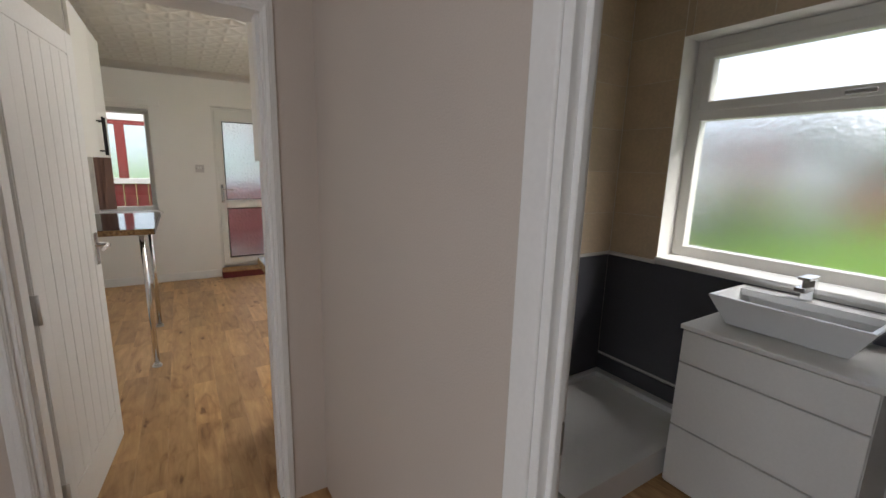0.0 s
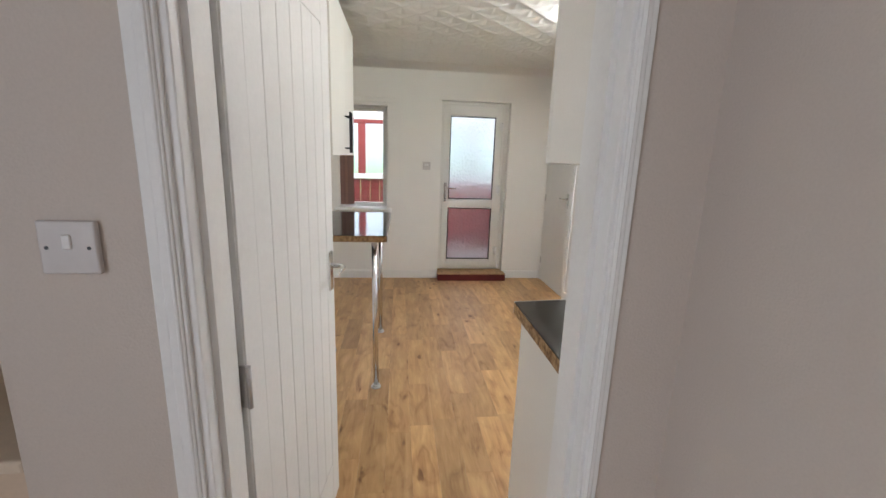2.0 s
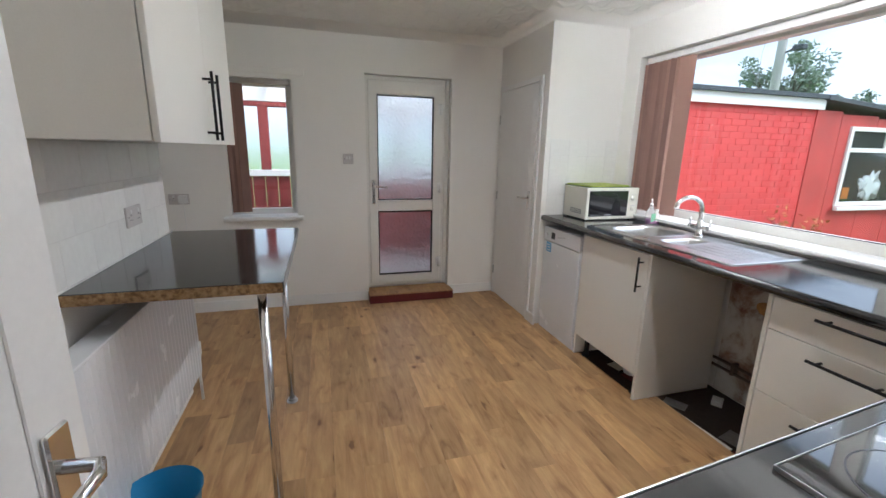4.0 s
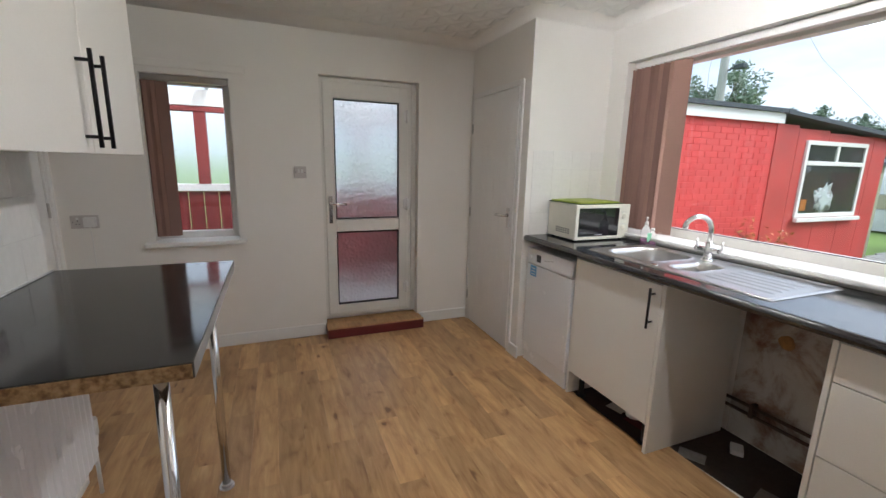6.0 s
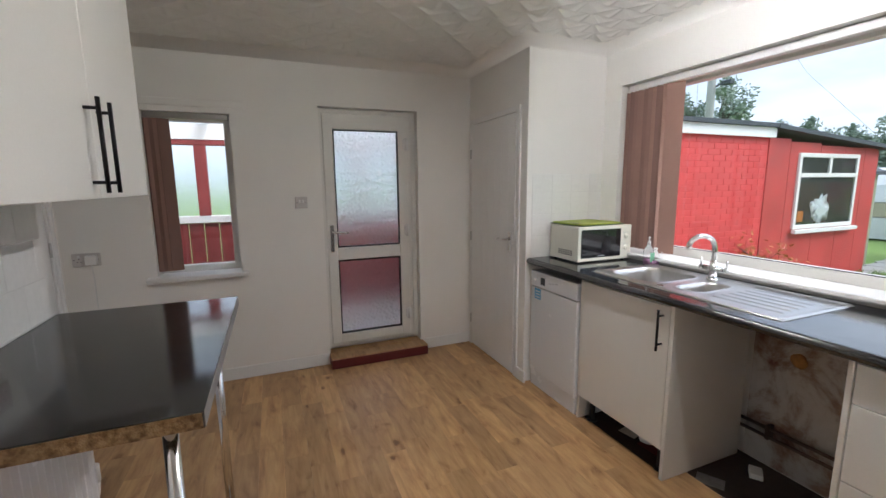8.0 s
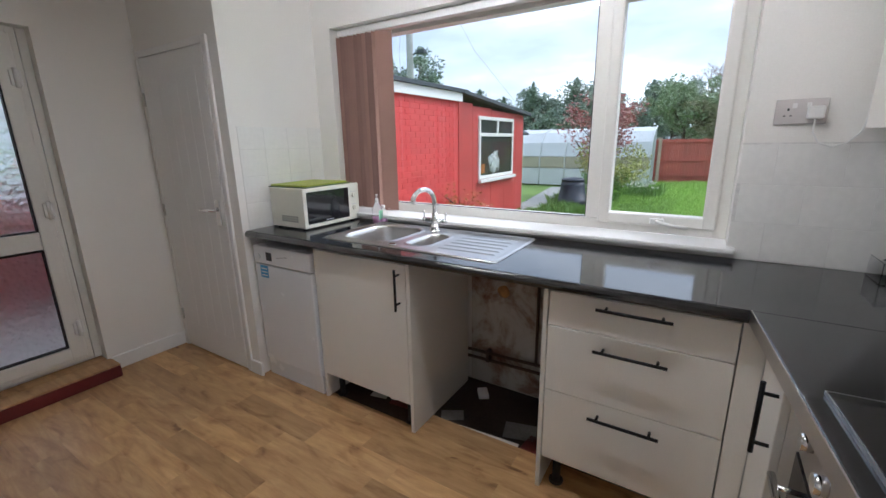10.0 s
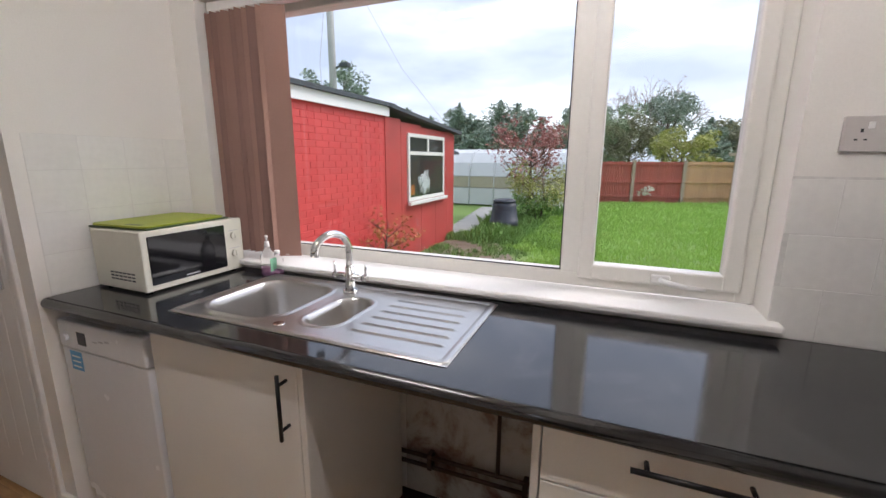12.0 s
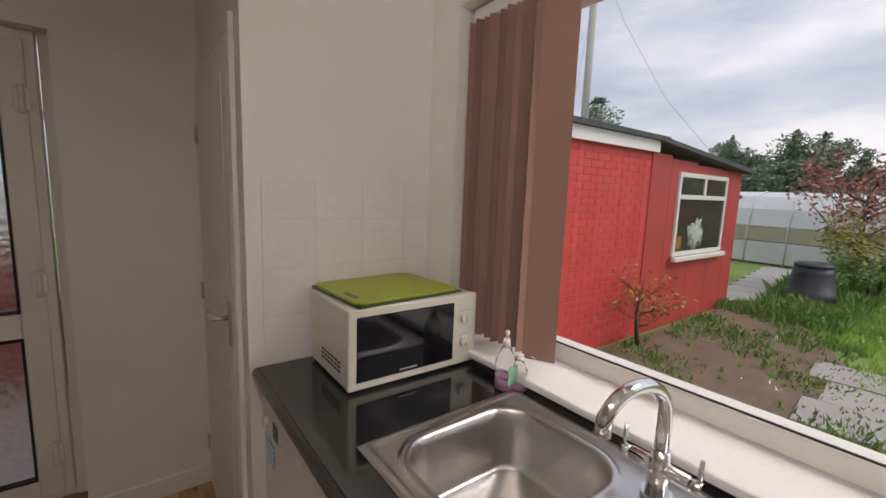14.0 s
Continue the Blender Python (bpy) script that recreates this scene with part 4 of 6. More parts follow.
# breakfast bar
bar = thing("breakfast_bar", (XL, 2.96, 0), "black laminate breakfast bar with raw chipboard edge on steel legs", "breakfast bar")
bx, BA, BB = 0.648, -0.525, 0.525
BT0, BT1 = 0.918, 0.958    # its underside and top
part("top", prism([(0.001, BA), (bx, BA), (bx, BB), (0.001, BB)], "z", BT0, BT1, 0.002), slate, bar)
part("near_edge", box(0.002, bx - 0.003, BA - 0.0018, BA - 0.0002, BT0 + 0.001, BT1 - 0.003), chip, bar, "bare chipboard edge")
part("side_edge", box(bx, bx + 0.0015, BA + 0.003, BB - 0.003, BT0 + 0.001, BT1 - 0.001), lino_grey, bar, "grey laminate side edge")
part("seal", tube([(0.006, BA, BT1 + 0.003), (0.006, BB, BT1 + 0.003)], 0.004, 6), gloss_white, bar, "white sealant line")
for lx, ly in ((0.585, -0.575), (0.575, 0.27)):
    top = (lx - (0.015 if ly < 0 else 0), ly + (0.10 if ly < 0 else 0), BT0)
    part("leg", tube([(lx, ly, 0.012), top], 0.0165, 16), chrome, bar, "polished steel tube leg")
    part("foot", bm_tube(tube([(lx, ly, 0.0), (lx, ly, 0.008)], 0.030, 16), [(lx, ly, 0.008), (lx, ly, 0.022)], 0.022, 16), brushed, bar, "round steel foot plate")
    part("bracket", tube([(top[0], top[1], BT0 - 0.010), (top[0], top[1], BT0)], 0.030, 16), brushed, bar, "round steel top plate")

rad = thing("radiator", (XL, 2.72, 0), "white panel radiator with shallow ribs under the breakfast bar", "radiator")
bm = bmesh.new()
pr = []
for k in range(30):
    y = -0.60 + 1.2 * k / 30
    pr += [(0.112, y), (0.112, y + 0.026), (0.1095, y + 0.030), (0.1095, y + 0.036)]
pr += [(0.112, 0.60), (0.09, 0.60), (0.09, -0.60)]
part("panel", prism(pr, "z", 0.20, 0.79), appliance, rad)
part("back_panel", box(0.03, 0.05, -0.60, 0.60, 0.21, 0.78, 0.003, 1), appliance, rad)
part("top_grille", box(0.028, 0.114, -0.602, 0.602, 0.79, 0.802, 0.003, 1), appliance, rad)
part("side_cover", box(0.028, 0.112, 0.602, 0.610, 0.21, 0.79, 0.002, 1), appliance, rad)
vb = part("valve", bm_tube(tube([(0.085, 0.655, 0.22), (0.085, 0.655, 0.28)], [0.012, 0.018]), [(0.085, 0.655, 0.28), (0.085, 0.655, 0.35)], 0.021, 16), white_plastic, rad, "white thermostatic valve")
part("pipe", bm_tube(tube([(0.085, 0.655, 0.22), (0.085, 0.655, 0.0)], 0.0075), [(0.085, 0.61, 0.24), (0.085, 0.655, 0.24)], 0.009), white_plastic, rad)

# ceiling tube lamp
lamp = thing("tube_lamp", (1.38, 2.41, CE), "lit ceiling batten lamp with one white tube and brass end", "ceiling lamp")
part("body", box(-0.03, 0.03, -0.75, 0.75, -0.055, -0.002, 0.006, 2), white_plastic, lamp)
part("tube", tube([(0, -0.715, -0.085), (0, 0.715, -0.085)], 0.013, 16), tube_glow, lamp, "glowing white tube")
for s in (-1, 1):
    part("holder", box(-0.028, 0.028, s * 0.73 - 0.018, s * 0.73 + 0.018, -0.115, -0.05, 0.005, 2), brass, lamp, "brass coloured end cap")

# ---- sink, tap and things on the worktop ----
def sink_mesh():
    """Pressed steel: rim, two bowls, ribbed drainer."""
    x0, x1, y0, y1 = 1.834, 2.330, 2.346, 3.358
    nx, ny = 150, 200
    X, Y = np.meshgrid(np.linspace(x0, x1, nx), np.linspace(y0, y1, ny), indexing="ij")

    def inside(cx, cy, hx, hy, r):
        qx, qy = np.abs(X - cx) - hx + r, np.abs(Y - cy) - hy + r
        return r - (np.hypot(np.maximum(qx, 0), np.maximum(qy, 0)) + np.minimum(np.maximum(qx, qy), 0))

    def step(d, w):
        t = np.clip(d / w, 0, 1)
        return t * t * (3 - 2 * t)
    edge = inside((x0 + x1) / 2, (y0 + y1) / 2, (x1 - x0) / 2, (y1 - y0) / 2, 0.03)
    Z = np.full_like(X, 0.007)
    Z -= 0.006 * (1 - step(edge, 0.006))
    Z -= 0.004 * step(edge - 0.018, 0.008)
    b1, b2 = inside(2.080, 3.14, 0.185, 0.165, 0.090), inside(2.055, 2.82, 0.135, 0.066, 0.058)
    Z += 0.003 * (step(b1 + 0.022, 0.008) - step(b1 + 0.008, 0.008)) + 0.003 * (step(b2 + 0.02, 0.008) - step(b2 + 0.008, 0.008))
    Z -= 0.150 * step(b1, 0.028) + 0.008 * step(b1 - 0.03, 0.10)
    Z -= 0.100 * step(b2, 0.022) + 0.004 * step(b2 - 0.02, 0.04)
    for k in range(6):
        xc = 1.935 + 0.057 * k
        y_end = 2.39 + 0.004 * k
        rib = np.exp(-((X - xc) / 0.0055) ** 2) * step(Y - y_end, 0.015) * step(2.70 - Y, 0.02)
        Z += 0.0055 * rib
    vs = np.stack([X, Y, Z], -1).reshape(-1, 3)
    i = np.arange(nx - 1)[:, None] * ny + np.arange(ny - 1)[None, :]
    f = np.stack([i, i + ny, i + ny + 1, i + 1], -1).reshape(-1, 4)
    me = bpy.data.meshes.new("bowls_and_drainer")
    me.from_pydata(vs.tolist(), [], f.tolist())
    me.polygons.foreach_set("use_smooth", [True] * len(me.polygons))
    me.materials.append(brushed)
    return me


sink = thing("sink", (0, 0, WT1 + 0.0005), "stainless steel sink with one and a half bowls and ribbed drainer", "sink")
ob = new("basin", sink_mesh()); ob.parent = sink
for cx, cy, z in ((2.085, 3.14, -0.1505), (2.055, 2.82, -0.0975)):
    bm = tube([(cx, cy, z - 0.001), (cx, cy, z + 0.003)], [0.036, 0.032], 24)
    bm_tube(bm, [(cx, cy, z + 0.003), (cx, cy, z + 0.006)], [0.018, 0.012], 16)
    part("waste", bm, chrome, sink, "chrome waste strainer")
part("overflow_knob", tube([(1.885, 2.925, 0.003), (1.885, 2.925, 0.007)], [0.02, 0.017], 20), chrome, sink, "round steel plug cover")

tap = thing("mixer_tap", (2.236, 2.902, WT1 + 0.004), "chrome mixer tap with swan neck and two lever handles", "tap")
part("base", bm_tube(tube([(0, 0, 0), (0, 0, 0.012)], 0.028, 20), [(0, 0, 0.012), (0, 0, 0.10)], [0.021, 0.017], 20), chrome, tap)
neck = [(0, 0, 0.08), (0, 0, 0.16)] + [(-0.088 * (1 - math.cos(a)), 0.012 * (1 - math.cos(a)), 0.165 + 0.075 * math.sin(a)) for a in (math.pi * k / 12 for k in range(1, 11))]
neck.append((neck[-1][0] - 0.004, neck[-1][1], neck[-1][2] - 0.03))
part("spout", tube(neck, [0.013] * (len(neck) - 2) + [0.0135, 0.0145], 16), chrome, tap)
part("crossbar", tube([(0, -0.055, 0.062), (0, 0.055, 0.062)], 0.014, 16), chrome, tap)
for s in (-1, 1):
    part("lever", bm_tube(tube([(0, s * 0.055, 0.062), (0, s * 0.075, 0.062)], 0.012, 12), [(0, s * 0.068, 0.062), (0, s * 0.070, 0.115)], [0.005, 0.004], 10), chrome, tap, "chrome lever")

mw = thing("microwave", (2.135, 3.575, WT1), "cream microwave oven with black glass door and two dials", "microwave oven")
mw.rotation_euler = (0, 0, radians(-0.5))
body = box(-0.222, 0.222, 0.018, 0.30, 0.008, 0.238, 0.006, 2)
part("body", body, cream_plastic, mw)
part("fascia", box(-0.224, 0.224, 0.0, 0.02, 0.008, 0.240, 0.006, 2), cream_plastic, mw, "cream front fascia")
part("door_glass", box(-0.200, 0.130, -0.003, 0.0005, 0.032, 0.218, 0.002, 1), black_gloss, mw, "black glass door window")
part("brand_bar", box(-0.065, -0.005, -0.0036, -0.003, 0.040, 0.045), grey_print, mw, "small grey print")
for z in (0.165, 0.085):
    part("dial", bm_tube(tube([(0.175, 0.001, z), (0.175, -0.012, z)], 0.017, 20), [(0.175, -0.012, z - 0.012), (0.175, -0.012, z + 0.012)], 0.003, 8), cream_plastic, mw, "cream dial")
    part("dial_marks", box(0.150, 0.200, -0.0008, 0.0001, z + 0.022, z + 0.024), grey_print, mw)
for k in range(6):
    for j in range(3):
        part("vent", box(-0.2235, -0.2220, 0.06 + k * 0.025, 0.077 + k * 0.025, 0.045 + j * 0.013, 0.051 + j * 0.013), dark_print, mw, "side vent slot")
for a in (-0.19, 0.19):
    for b in (0.04, 0.27):
        part("foot", tube([(a, b, 0), (a, b, 0.01)], 0.012, 10), black_rubber, mw)

cbx = thing("chopping_board", (2.12, 3.745, WT1 + 0.240), "dark green chopping board on top of the microwave", "chopping board", rz=4)
part("board", box(-0.19, 0.19, -0.155, 0.155, 0.0, 0.006, 0.002, 1), green_dark, cbx)
cb2 = thing("chopping_board", (2.115, 3.745, WT1 + 0.247), "lime green plastic chopping board with a handle slot", "chopping board", rz=3)
pts = []
for sx, sy in ((1, 1), (-1, 1), (-1, -1), (1, -1)):
    a0 = {(1, 1): 0, (-1, 1): 90, (-1, -1): 180, (1, -1): 270}[sx, sy]
    pts += [(sx * 0.155 + 0.03 * math.cos(radians(a0 + d)), sy * 0.12 + 0.03 * math.sin(radians(a0 + d))) for d in range(0, 91, 18)]
part("board", prism(pts, "z", 0, 0.008, 0.0015), green_board, cb2)
part("slot", box(-0.165, -0.145, -0.10, -0.02, 0.0078, 0.0085, 0.0003, 1), green_dark, cb2, "dark handle slot")


def bottle(at, label, hgt, r, pump):
    b = thing("soap_bottle", at, label, "soap bottle", "soap bottles by the tap")
    part("liquid", tube([(0, 0, 0.003), (0, 0, hgt * 0.22)], [r * 0.92, r * 0.9], 20), pink_soap, b, "pink liquid soap")
    part("bottle", tube([(0, 0, 0.0), (0, 0, 0.004), (0, 0, hgt * 0.5), (0, 0, hgt * 0.66), (0, 0, hgt * 0.72)], [r * 0.9, r, r, r * 0.55, r * 0.4], 20), soap_m, b, smooth=False)
    if pump:
        part("pump", bm_tube(tube([(0, 0, hgt * 0.72), (0, 0, hgt * 0.86)], [r * 0.42, r * 0.3], 14), [(0, 0, hgt * 0.86), (0, 0, hgt * 0.97), (-0.012, -0.012, hgt), (-0.028, -0.028, hgt * 0.985)], [0.004, 0.005, 0.007, 0.004], 10), white_plastic, b, "white pump")
        part("label", box(-r * 0.6, r * 0.6, -r - 0.002, -r, hgt * 0.12, hgt * 0.45), mat("green_label", (0.25, 0.55, 0.35), 0.5), b, "green label")
    else:
        part("cap", tube([(0, 0, hgt * 0.72), (0, 0, hgt * 0.84)], r * 0.5, 14), white_plastic, b)


bottle((2.315, 3.385, WT1), "clear pump bottle of pink hand soap beside the sink", 0.175, 0.030, True)
bottle((2.337, 3.352, WT1), "small clear squeeze bottle of pink washing liquid", 0.13, 0.024, False)

tub = thing("plastic_tub", (2.285, 1.0, WT1), "clear plastic tub that holds a black charger and cable", "storage tub")
part("tub", grid_solid([-0.075, -0.072, 0.072, 0.075], [-0.13, -0.127, 0.127, 0.13], [0.0, 0.003, 0.075],
                       lambda x, y, z: z < 0.003 or abs(x) > 0.072 or abs(y) > 0.127), clear_plastic, tub)
part("rim", box(-0.08, 0.08, -0.135, -0.127, 0.072, 0.077, 0.001, 1), clear_plastic, tub)
dev = thing("charger_dock", (2.30, 0.955, WT1 + 0.004), "black charger dock standing in the plastic tub", "charger")
part("body", box(-0.045, 0.045, -0.05, 0.05, 0.0, 0.085, 0.008, 2), black_rubber, dev)
part("hood", box(-0.04, 0.04, -0.05, 0.045, 0.085, 0.145, 0.015, 3), mat("smoked_plastic", (0.10, 0.09, 0.085), 0.15), dev, "smoked brown hood")
loop = [(2.25 + 0.03 * math.sin(k * 0.9), 1.09 - 0.03 * k + 0.03 * math.cos(k * 0.9), WT1 + 0.080 + 0.006 * math.sin(k * 2.1)) for k in range(7)]
tagged(obj("charger_cable", tube(loop, 0.0028, 8), black_rubber), "coiled black cable lying on the plastic tub", "cable")


def socket_plate(name, at, rz, w, h, label, cat, holes=(), usb=False, toggles=()):
    """A wall plate facing local -y, with holes and rockers."""
    s = thing(name, at, label, cat, rz=rz)
    part("plate", box(-w / 2, w / 2, -0.011, 0.0, -h / 2, h / 2, 0.003, 2), plate_m, s)
    for hx in holes:
        bm = box(hx - 0.003, hx + 0.003, -0.0116, -0.0108, 0.004, 0.013)
        bm_box(bm, hx - 0.013, hx - 0.006, -0.0116, -0.0108, -0.016, -0.012)
        bm_box(bm, hx + 0.006, hx + 0.013, -0.0116, -0.0108, -0.016, -0.012)
        part("pin_holes", bm, dark_print, s, "dark pin holes")
    for tx in toggles:
        part("rocker", box(tx - 0.007, tx + 0.007, -0.0145, -0.010, -0.002 if not holes else 0.012, 0.022 if not holes else 0.030, 0.002, 1), white_plastic, s)
    if usb:
        for tx in (-0.02, 0.02):
            part("usb_port", box(tx - 0.007, tx + 0.007, -0.0117, -0.0105, 0.022, 0.027), dark_print, s, "black charging port")
    else:
        for tx in (-w / 2 + 0.012, w / 2 - 0.012):
            part("screw", tube([(tx, -0.0108, 0), (tx, -0.0122, 0)], 0.003, 8), dark_print, s, "dark screw head")
    return s


plug_m = white_plastic
socket_plate("double_socket", (XW, 1.395, 1.50), -90, 0.150, 0.088, "white double socket with two black charging ports beside the window", "wall socket", (-0.037,), True, (-0.02, 0.02))
pl = thing("plug", (XW - 0.011, 1.355, 1.495), "white plug in the socket with its lead", "plug", rz=-90)
part("body", box(-0.024, 0.024, -0.03, 0.0, -0.022, 0.022, 0.005, 2), plug_m, pl)
part("lead", tube([(0.0, -0.02, -0.02), (0.0, -0.025, -0.07), (0.02, -0.022, -0.105), (0.06, -0.018, -0.12), (0.10, -0.016, -0.105), (0.13, -0.014, -0.07), (0.14, -0.012, -0.02), (0.14, -0.01, 0.05)], 0.0028, 8), plug_m, pl, "white lead")
socket_plate("double_socket", (XL, 3.04, 1.11), 90, 0.146, 0.086, "white double wall socket over the breakfast bar", "wall socket", (-0.037, 0.037), False, (-0.037, 0.037))
socket_plate("double_socket", (-1.045, YB, 0.985), 0, 0.15, 0.086, "white double socket low in the recess", "wall socket", (-0.037,), False, (-0.037,))
pl = thing("plug", (-1.01, YB - 0.011, 0.985), "white adaptor plug with hanging lead in the recess", "plug")
part("body", box(-0.03, 0.03, -0.045, 0.0, -0.03, 0.032, 0.005, 2), plug_m, pl)
part("lead", tube([(0.0, -0.03, -0.03), (0.005, -0.03, -0.12), (0.0, -0.02, -0.3), (0.01, -0.012, -0.6), (0.01, -0.012, -0.94)], 0.003, 8), plug_m, pl, "white lead")
strike = thing("strike_plate", (HD[1] - 0.0025, 0.775, 1.0), "small steel latch strike plate on the white door lining", "strike plate")
part("plate", box(-0.0012, 0.002, -0.012, 0.012, -0.03, 0.03), brushed, strike)
part("latch_hole", box(-0.0016, -0.0013, -0.006, 0.006, -0.01, 0.012), dark_print, strike, "dark latch hole")
socket_plate("light_switch", (0.305, YB, 1.322), 0, 0.088, 0.088, "white light switch beside the back door", "light switch", (), False, (-0.012, 0.012))
socket_plate("light_switch", (-0.519, YH - 0.006, 1.267), 0, 0.086, 0.086, "white single light switch with two dark screws in the hall", "light switch", (), False, (0.0,))


# ---- blinds ----
def slat(parent, x, y, z0, z1, w, ang):
    o = part("slat", box(-w / 2, w / 2, -0.0012, 0.0012, z0, z1), blind_m, parent)
    o.location, o.rotation_euler = (x, y, 0), (0, 0, radians(ang))


bl = thing("vertical_blind", (2.45, 3.5, 0), "drawn-back brown vertical blind with white headrail at the kitchen window", "blind")
part("headrail", box(-0.022, 0.022, -1.955, 0.235, WK[3] - 0.045, WK[3] - 0.003, 0.003, 1), white_plastic, bl, "white aluminium headrail")
for k in range(9):
    slat(bl, 0.004 * (-1) ** k, 0.215 - 0.036 * k, 1.0, WK[3] - 0.05, 0.089, 158 + 9 * math.sin(k * 1.7))
slat(bl, -0.012, -0.130, 0.99, WK[3] - 0.05, 0.10, 118)
part("chain", bm_tube(tube([(-0.02, 0.22, 0.995), (-0.022, -0.13, 0.998)], 0.0015, 6), [(0.01, 0.20, WK[3] - 0.05), (0.012, 0.205, 1.1)], 0.0015, 6), white_plastic, bl, "white bead chain")
bl = thing("vertical_blind", (-0.60, 4.855, 0), "drawn-back brown vertical blind at the small window", "blind")
part("headrail", box(-0.06, 0.45, -0.02, 0.02, BW[3] - 0.04, BW[3] - 0.002, 0.003, 1), brushed, bl, "grey headrail")
for k in range(5):
    slat(bl, -0.045 + 0.024 * k, 0.003 * (-1) ** k, 0.86, BW[3] - 0.042, 0.075, 24 + 6 * math.sin(k * 2))
part("chain", tube([(-0.05, -0.03, 0.862), (0.07, -0.03, 0.864)], 0.002, 6), white_plastic, bl)


# ---- painted tiles on the kitchen walls ----
tile_meshes = {}


def tiles(wall, axis, fixed, s, u0, u1, z0, z1, tw, th, material, stagger=0.0, proud=0.0018):
    """Tiles on a wall; axis: the axis of its normal, s: the side to which they face."""
    lo, hi = sorted((fixed - 0.001 * s, fixed + 0.0008 * s))
    part("grout", box(lo, hi, u0, u1, z0, z1) if axis == "x" else box(u0, u1, lo, hi, z0, z1), grout_m, wall)
    r = 0
    z = z0
    while z < z1 - 0.02:
        zt = min(z + th, z1)
        u = u0 - (stagger * tw if r % 2 else 0)
        while u < u1 - 0.01:
            a, b = max(u, u0), min(u + tw, u1)
            u += tw
            if b - a < 0.015:
                continue
            key = (axis, s, round(b - a, 3), round(zt - z, 3), material.name)
            if key not in tile_meshes:
                g = 0.0009
                lo, hi = sorted((-0.001 * s, proud * s))
                if axis == "x":
                    bm = box(lo, hi, g, b - a - g, g, zt - z - g, 0.0009, 1)
                else:
                    bm = box(g, b - a - g, lo, hi, g, zt - z - g, 0.0009, 1)
                me = bpy.data.meshes.new("tile")
                bm.to_mesh(me); bm.free()
                me.materials.append(material)
                tile_meshes[key] = me
            o = new("tile", tile_meshes[key])
            o.location = (fixed, a, z) if axis == "x" else (a, fixed, z)
            o.parent = wall
        z = zt
        r += 1


# ---- under the worktop ----
patch = structure("stripped_wall", box(XW - 0.004, XW, 2.12, 2.745, 0, WT0), old_wall, "stripped plaster wall with brown stains under the worktop", "wall patch")
pp = thing("water_pipe", (2.345, 2.42, 0.21), "pair of old painted pipes along the stripped wall", "pipe", "pipes under the worktop")
part("pipe", tube([(0, -0.36, 0.012), (0, 0.36, 0.0)], 0.009, 12), copper_old, pp)
part("pipe", tube([(0, -0.36, -0.035), (0, 0.36, -0.045)], 0.009, 12), copper_old, pp)
part("riser", tube([(0, -0.09, 0.0), (0, -0.09, 0.66)], 0.008, 12), copper_old, pp, "upright pipe")
for yy in (-0.2, 0.2):
    part("clip", box(-0.011, 0.03, yy - 0.01, yy + 0.01, -0.055, 0.02, 0.002, 1), copper_old, pp)
foam = bmesh.new()
bmesh.ops.create_icosphere(foam, subdivisions=3, radius=0.035)
for v in foam.verts:
    v.co *= 1 + 0.22 * noise.noise(v.co * 40)
    v.co.x *= 0.35
tagged(obj("filler_foam", foam, mat("orange_foam", (0.42, 0.22, 0.08), 0.9, var=0.2, scale=30, bump=0.6), (XW - 0.008, 2.54, 0.60), smooth=True), "lump of orange filler foam on the stripped wall", "filler")
tagged(obj("junction_box", box(-0.04, 0.04, -0.028, 0.028, 0, 0.028, 0.004, 2), white_plastic, (2.245, 2.60, -0.005), 35), "small white plastic box lying on the dark floor", "junction box")
scrap_g = mat("scrap_grey", (0.22, 0.21, 0.20), 0.8, var=0.2)
scrap_w = mat("scrap_white", (0.62, 0.60, 0.55), 0.7, var=0.15)
for (nm, m_, x, y, lx, ly, rz, lab) in (("plaster_strip", scrap_w, 1.945, 2.43, 0.03, 0.32, 4, "off-white strip of old sealant on the floor edge"),
        ("lino_scrap", scrap_g, 2.06, 2.30, 0.12, 0.16, 15, "torn grey lino scrap on the dark floor"),
        ("lino_scrap", red_step, 1.98, 2.17, 0.14, 0.17, -8, "dark red old floor tile piece"),
        ("lino_scrap", scrap_g, 2.00, 2.66, 0.08, 0.12, 30, "torn grey lino scrap on the dark floor"),
        ("lino_scrap", scrap_w, 1.96, 3.12, 0.08, 0.10, 12, "pale lino scrap under the sink cabinet"),
        ("lino_scrap", red_step, 2.0, 2.92, 0.16, 0.22, 5, "dark red old floor tile piece under the sink cabinet"),
        ("lino_scrap", scrap_g, 1.98, 1.78, 0.12, 0.22, 10, "torn grey lino scrap under the drawers")):
    tagged(obj(nm, box(-lx / 2, lx / 2, -ly / 2, ly / 2, 0, 0.004, 0.001, 1), m_, (x, y, -0.0058), rz), lab, "floor scrap", "scraps under the worktop")
tagged(obj("pipe_cap", bm_tube(tube([(0, 0, 0), (0, 0, 0.02)], [0.045, 0.05], 20), [(0, 0, 0.02), (0, 0, 0.035)], [0.05, 0.03], 20), white_plastic, (1.99, 3.02, -0.0055)), "round white plastic cap under the sink cabinet", "cap")

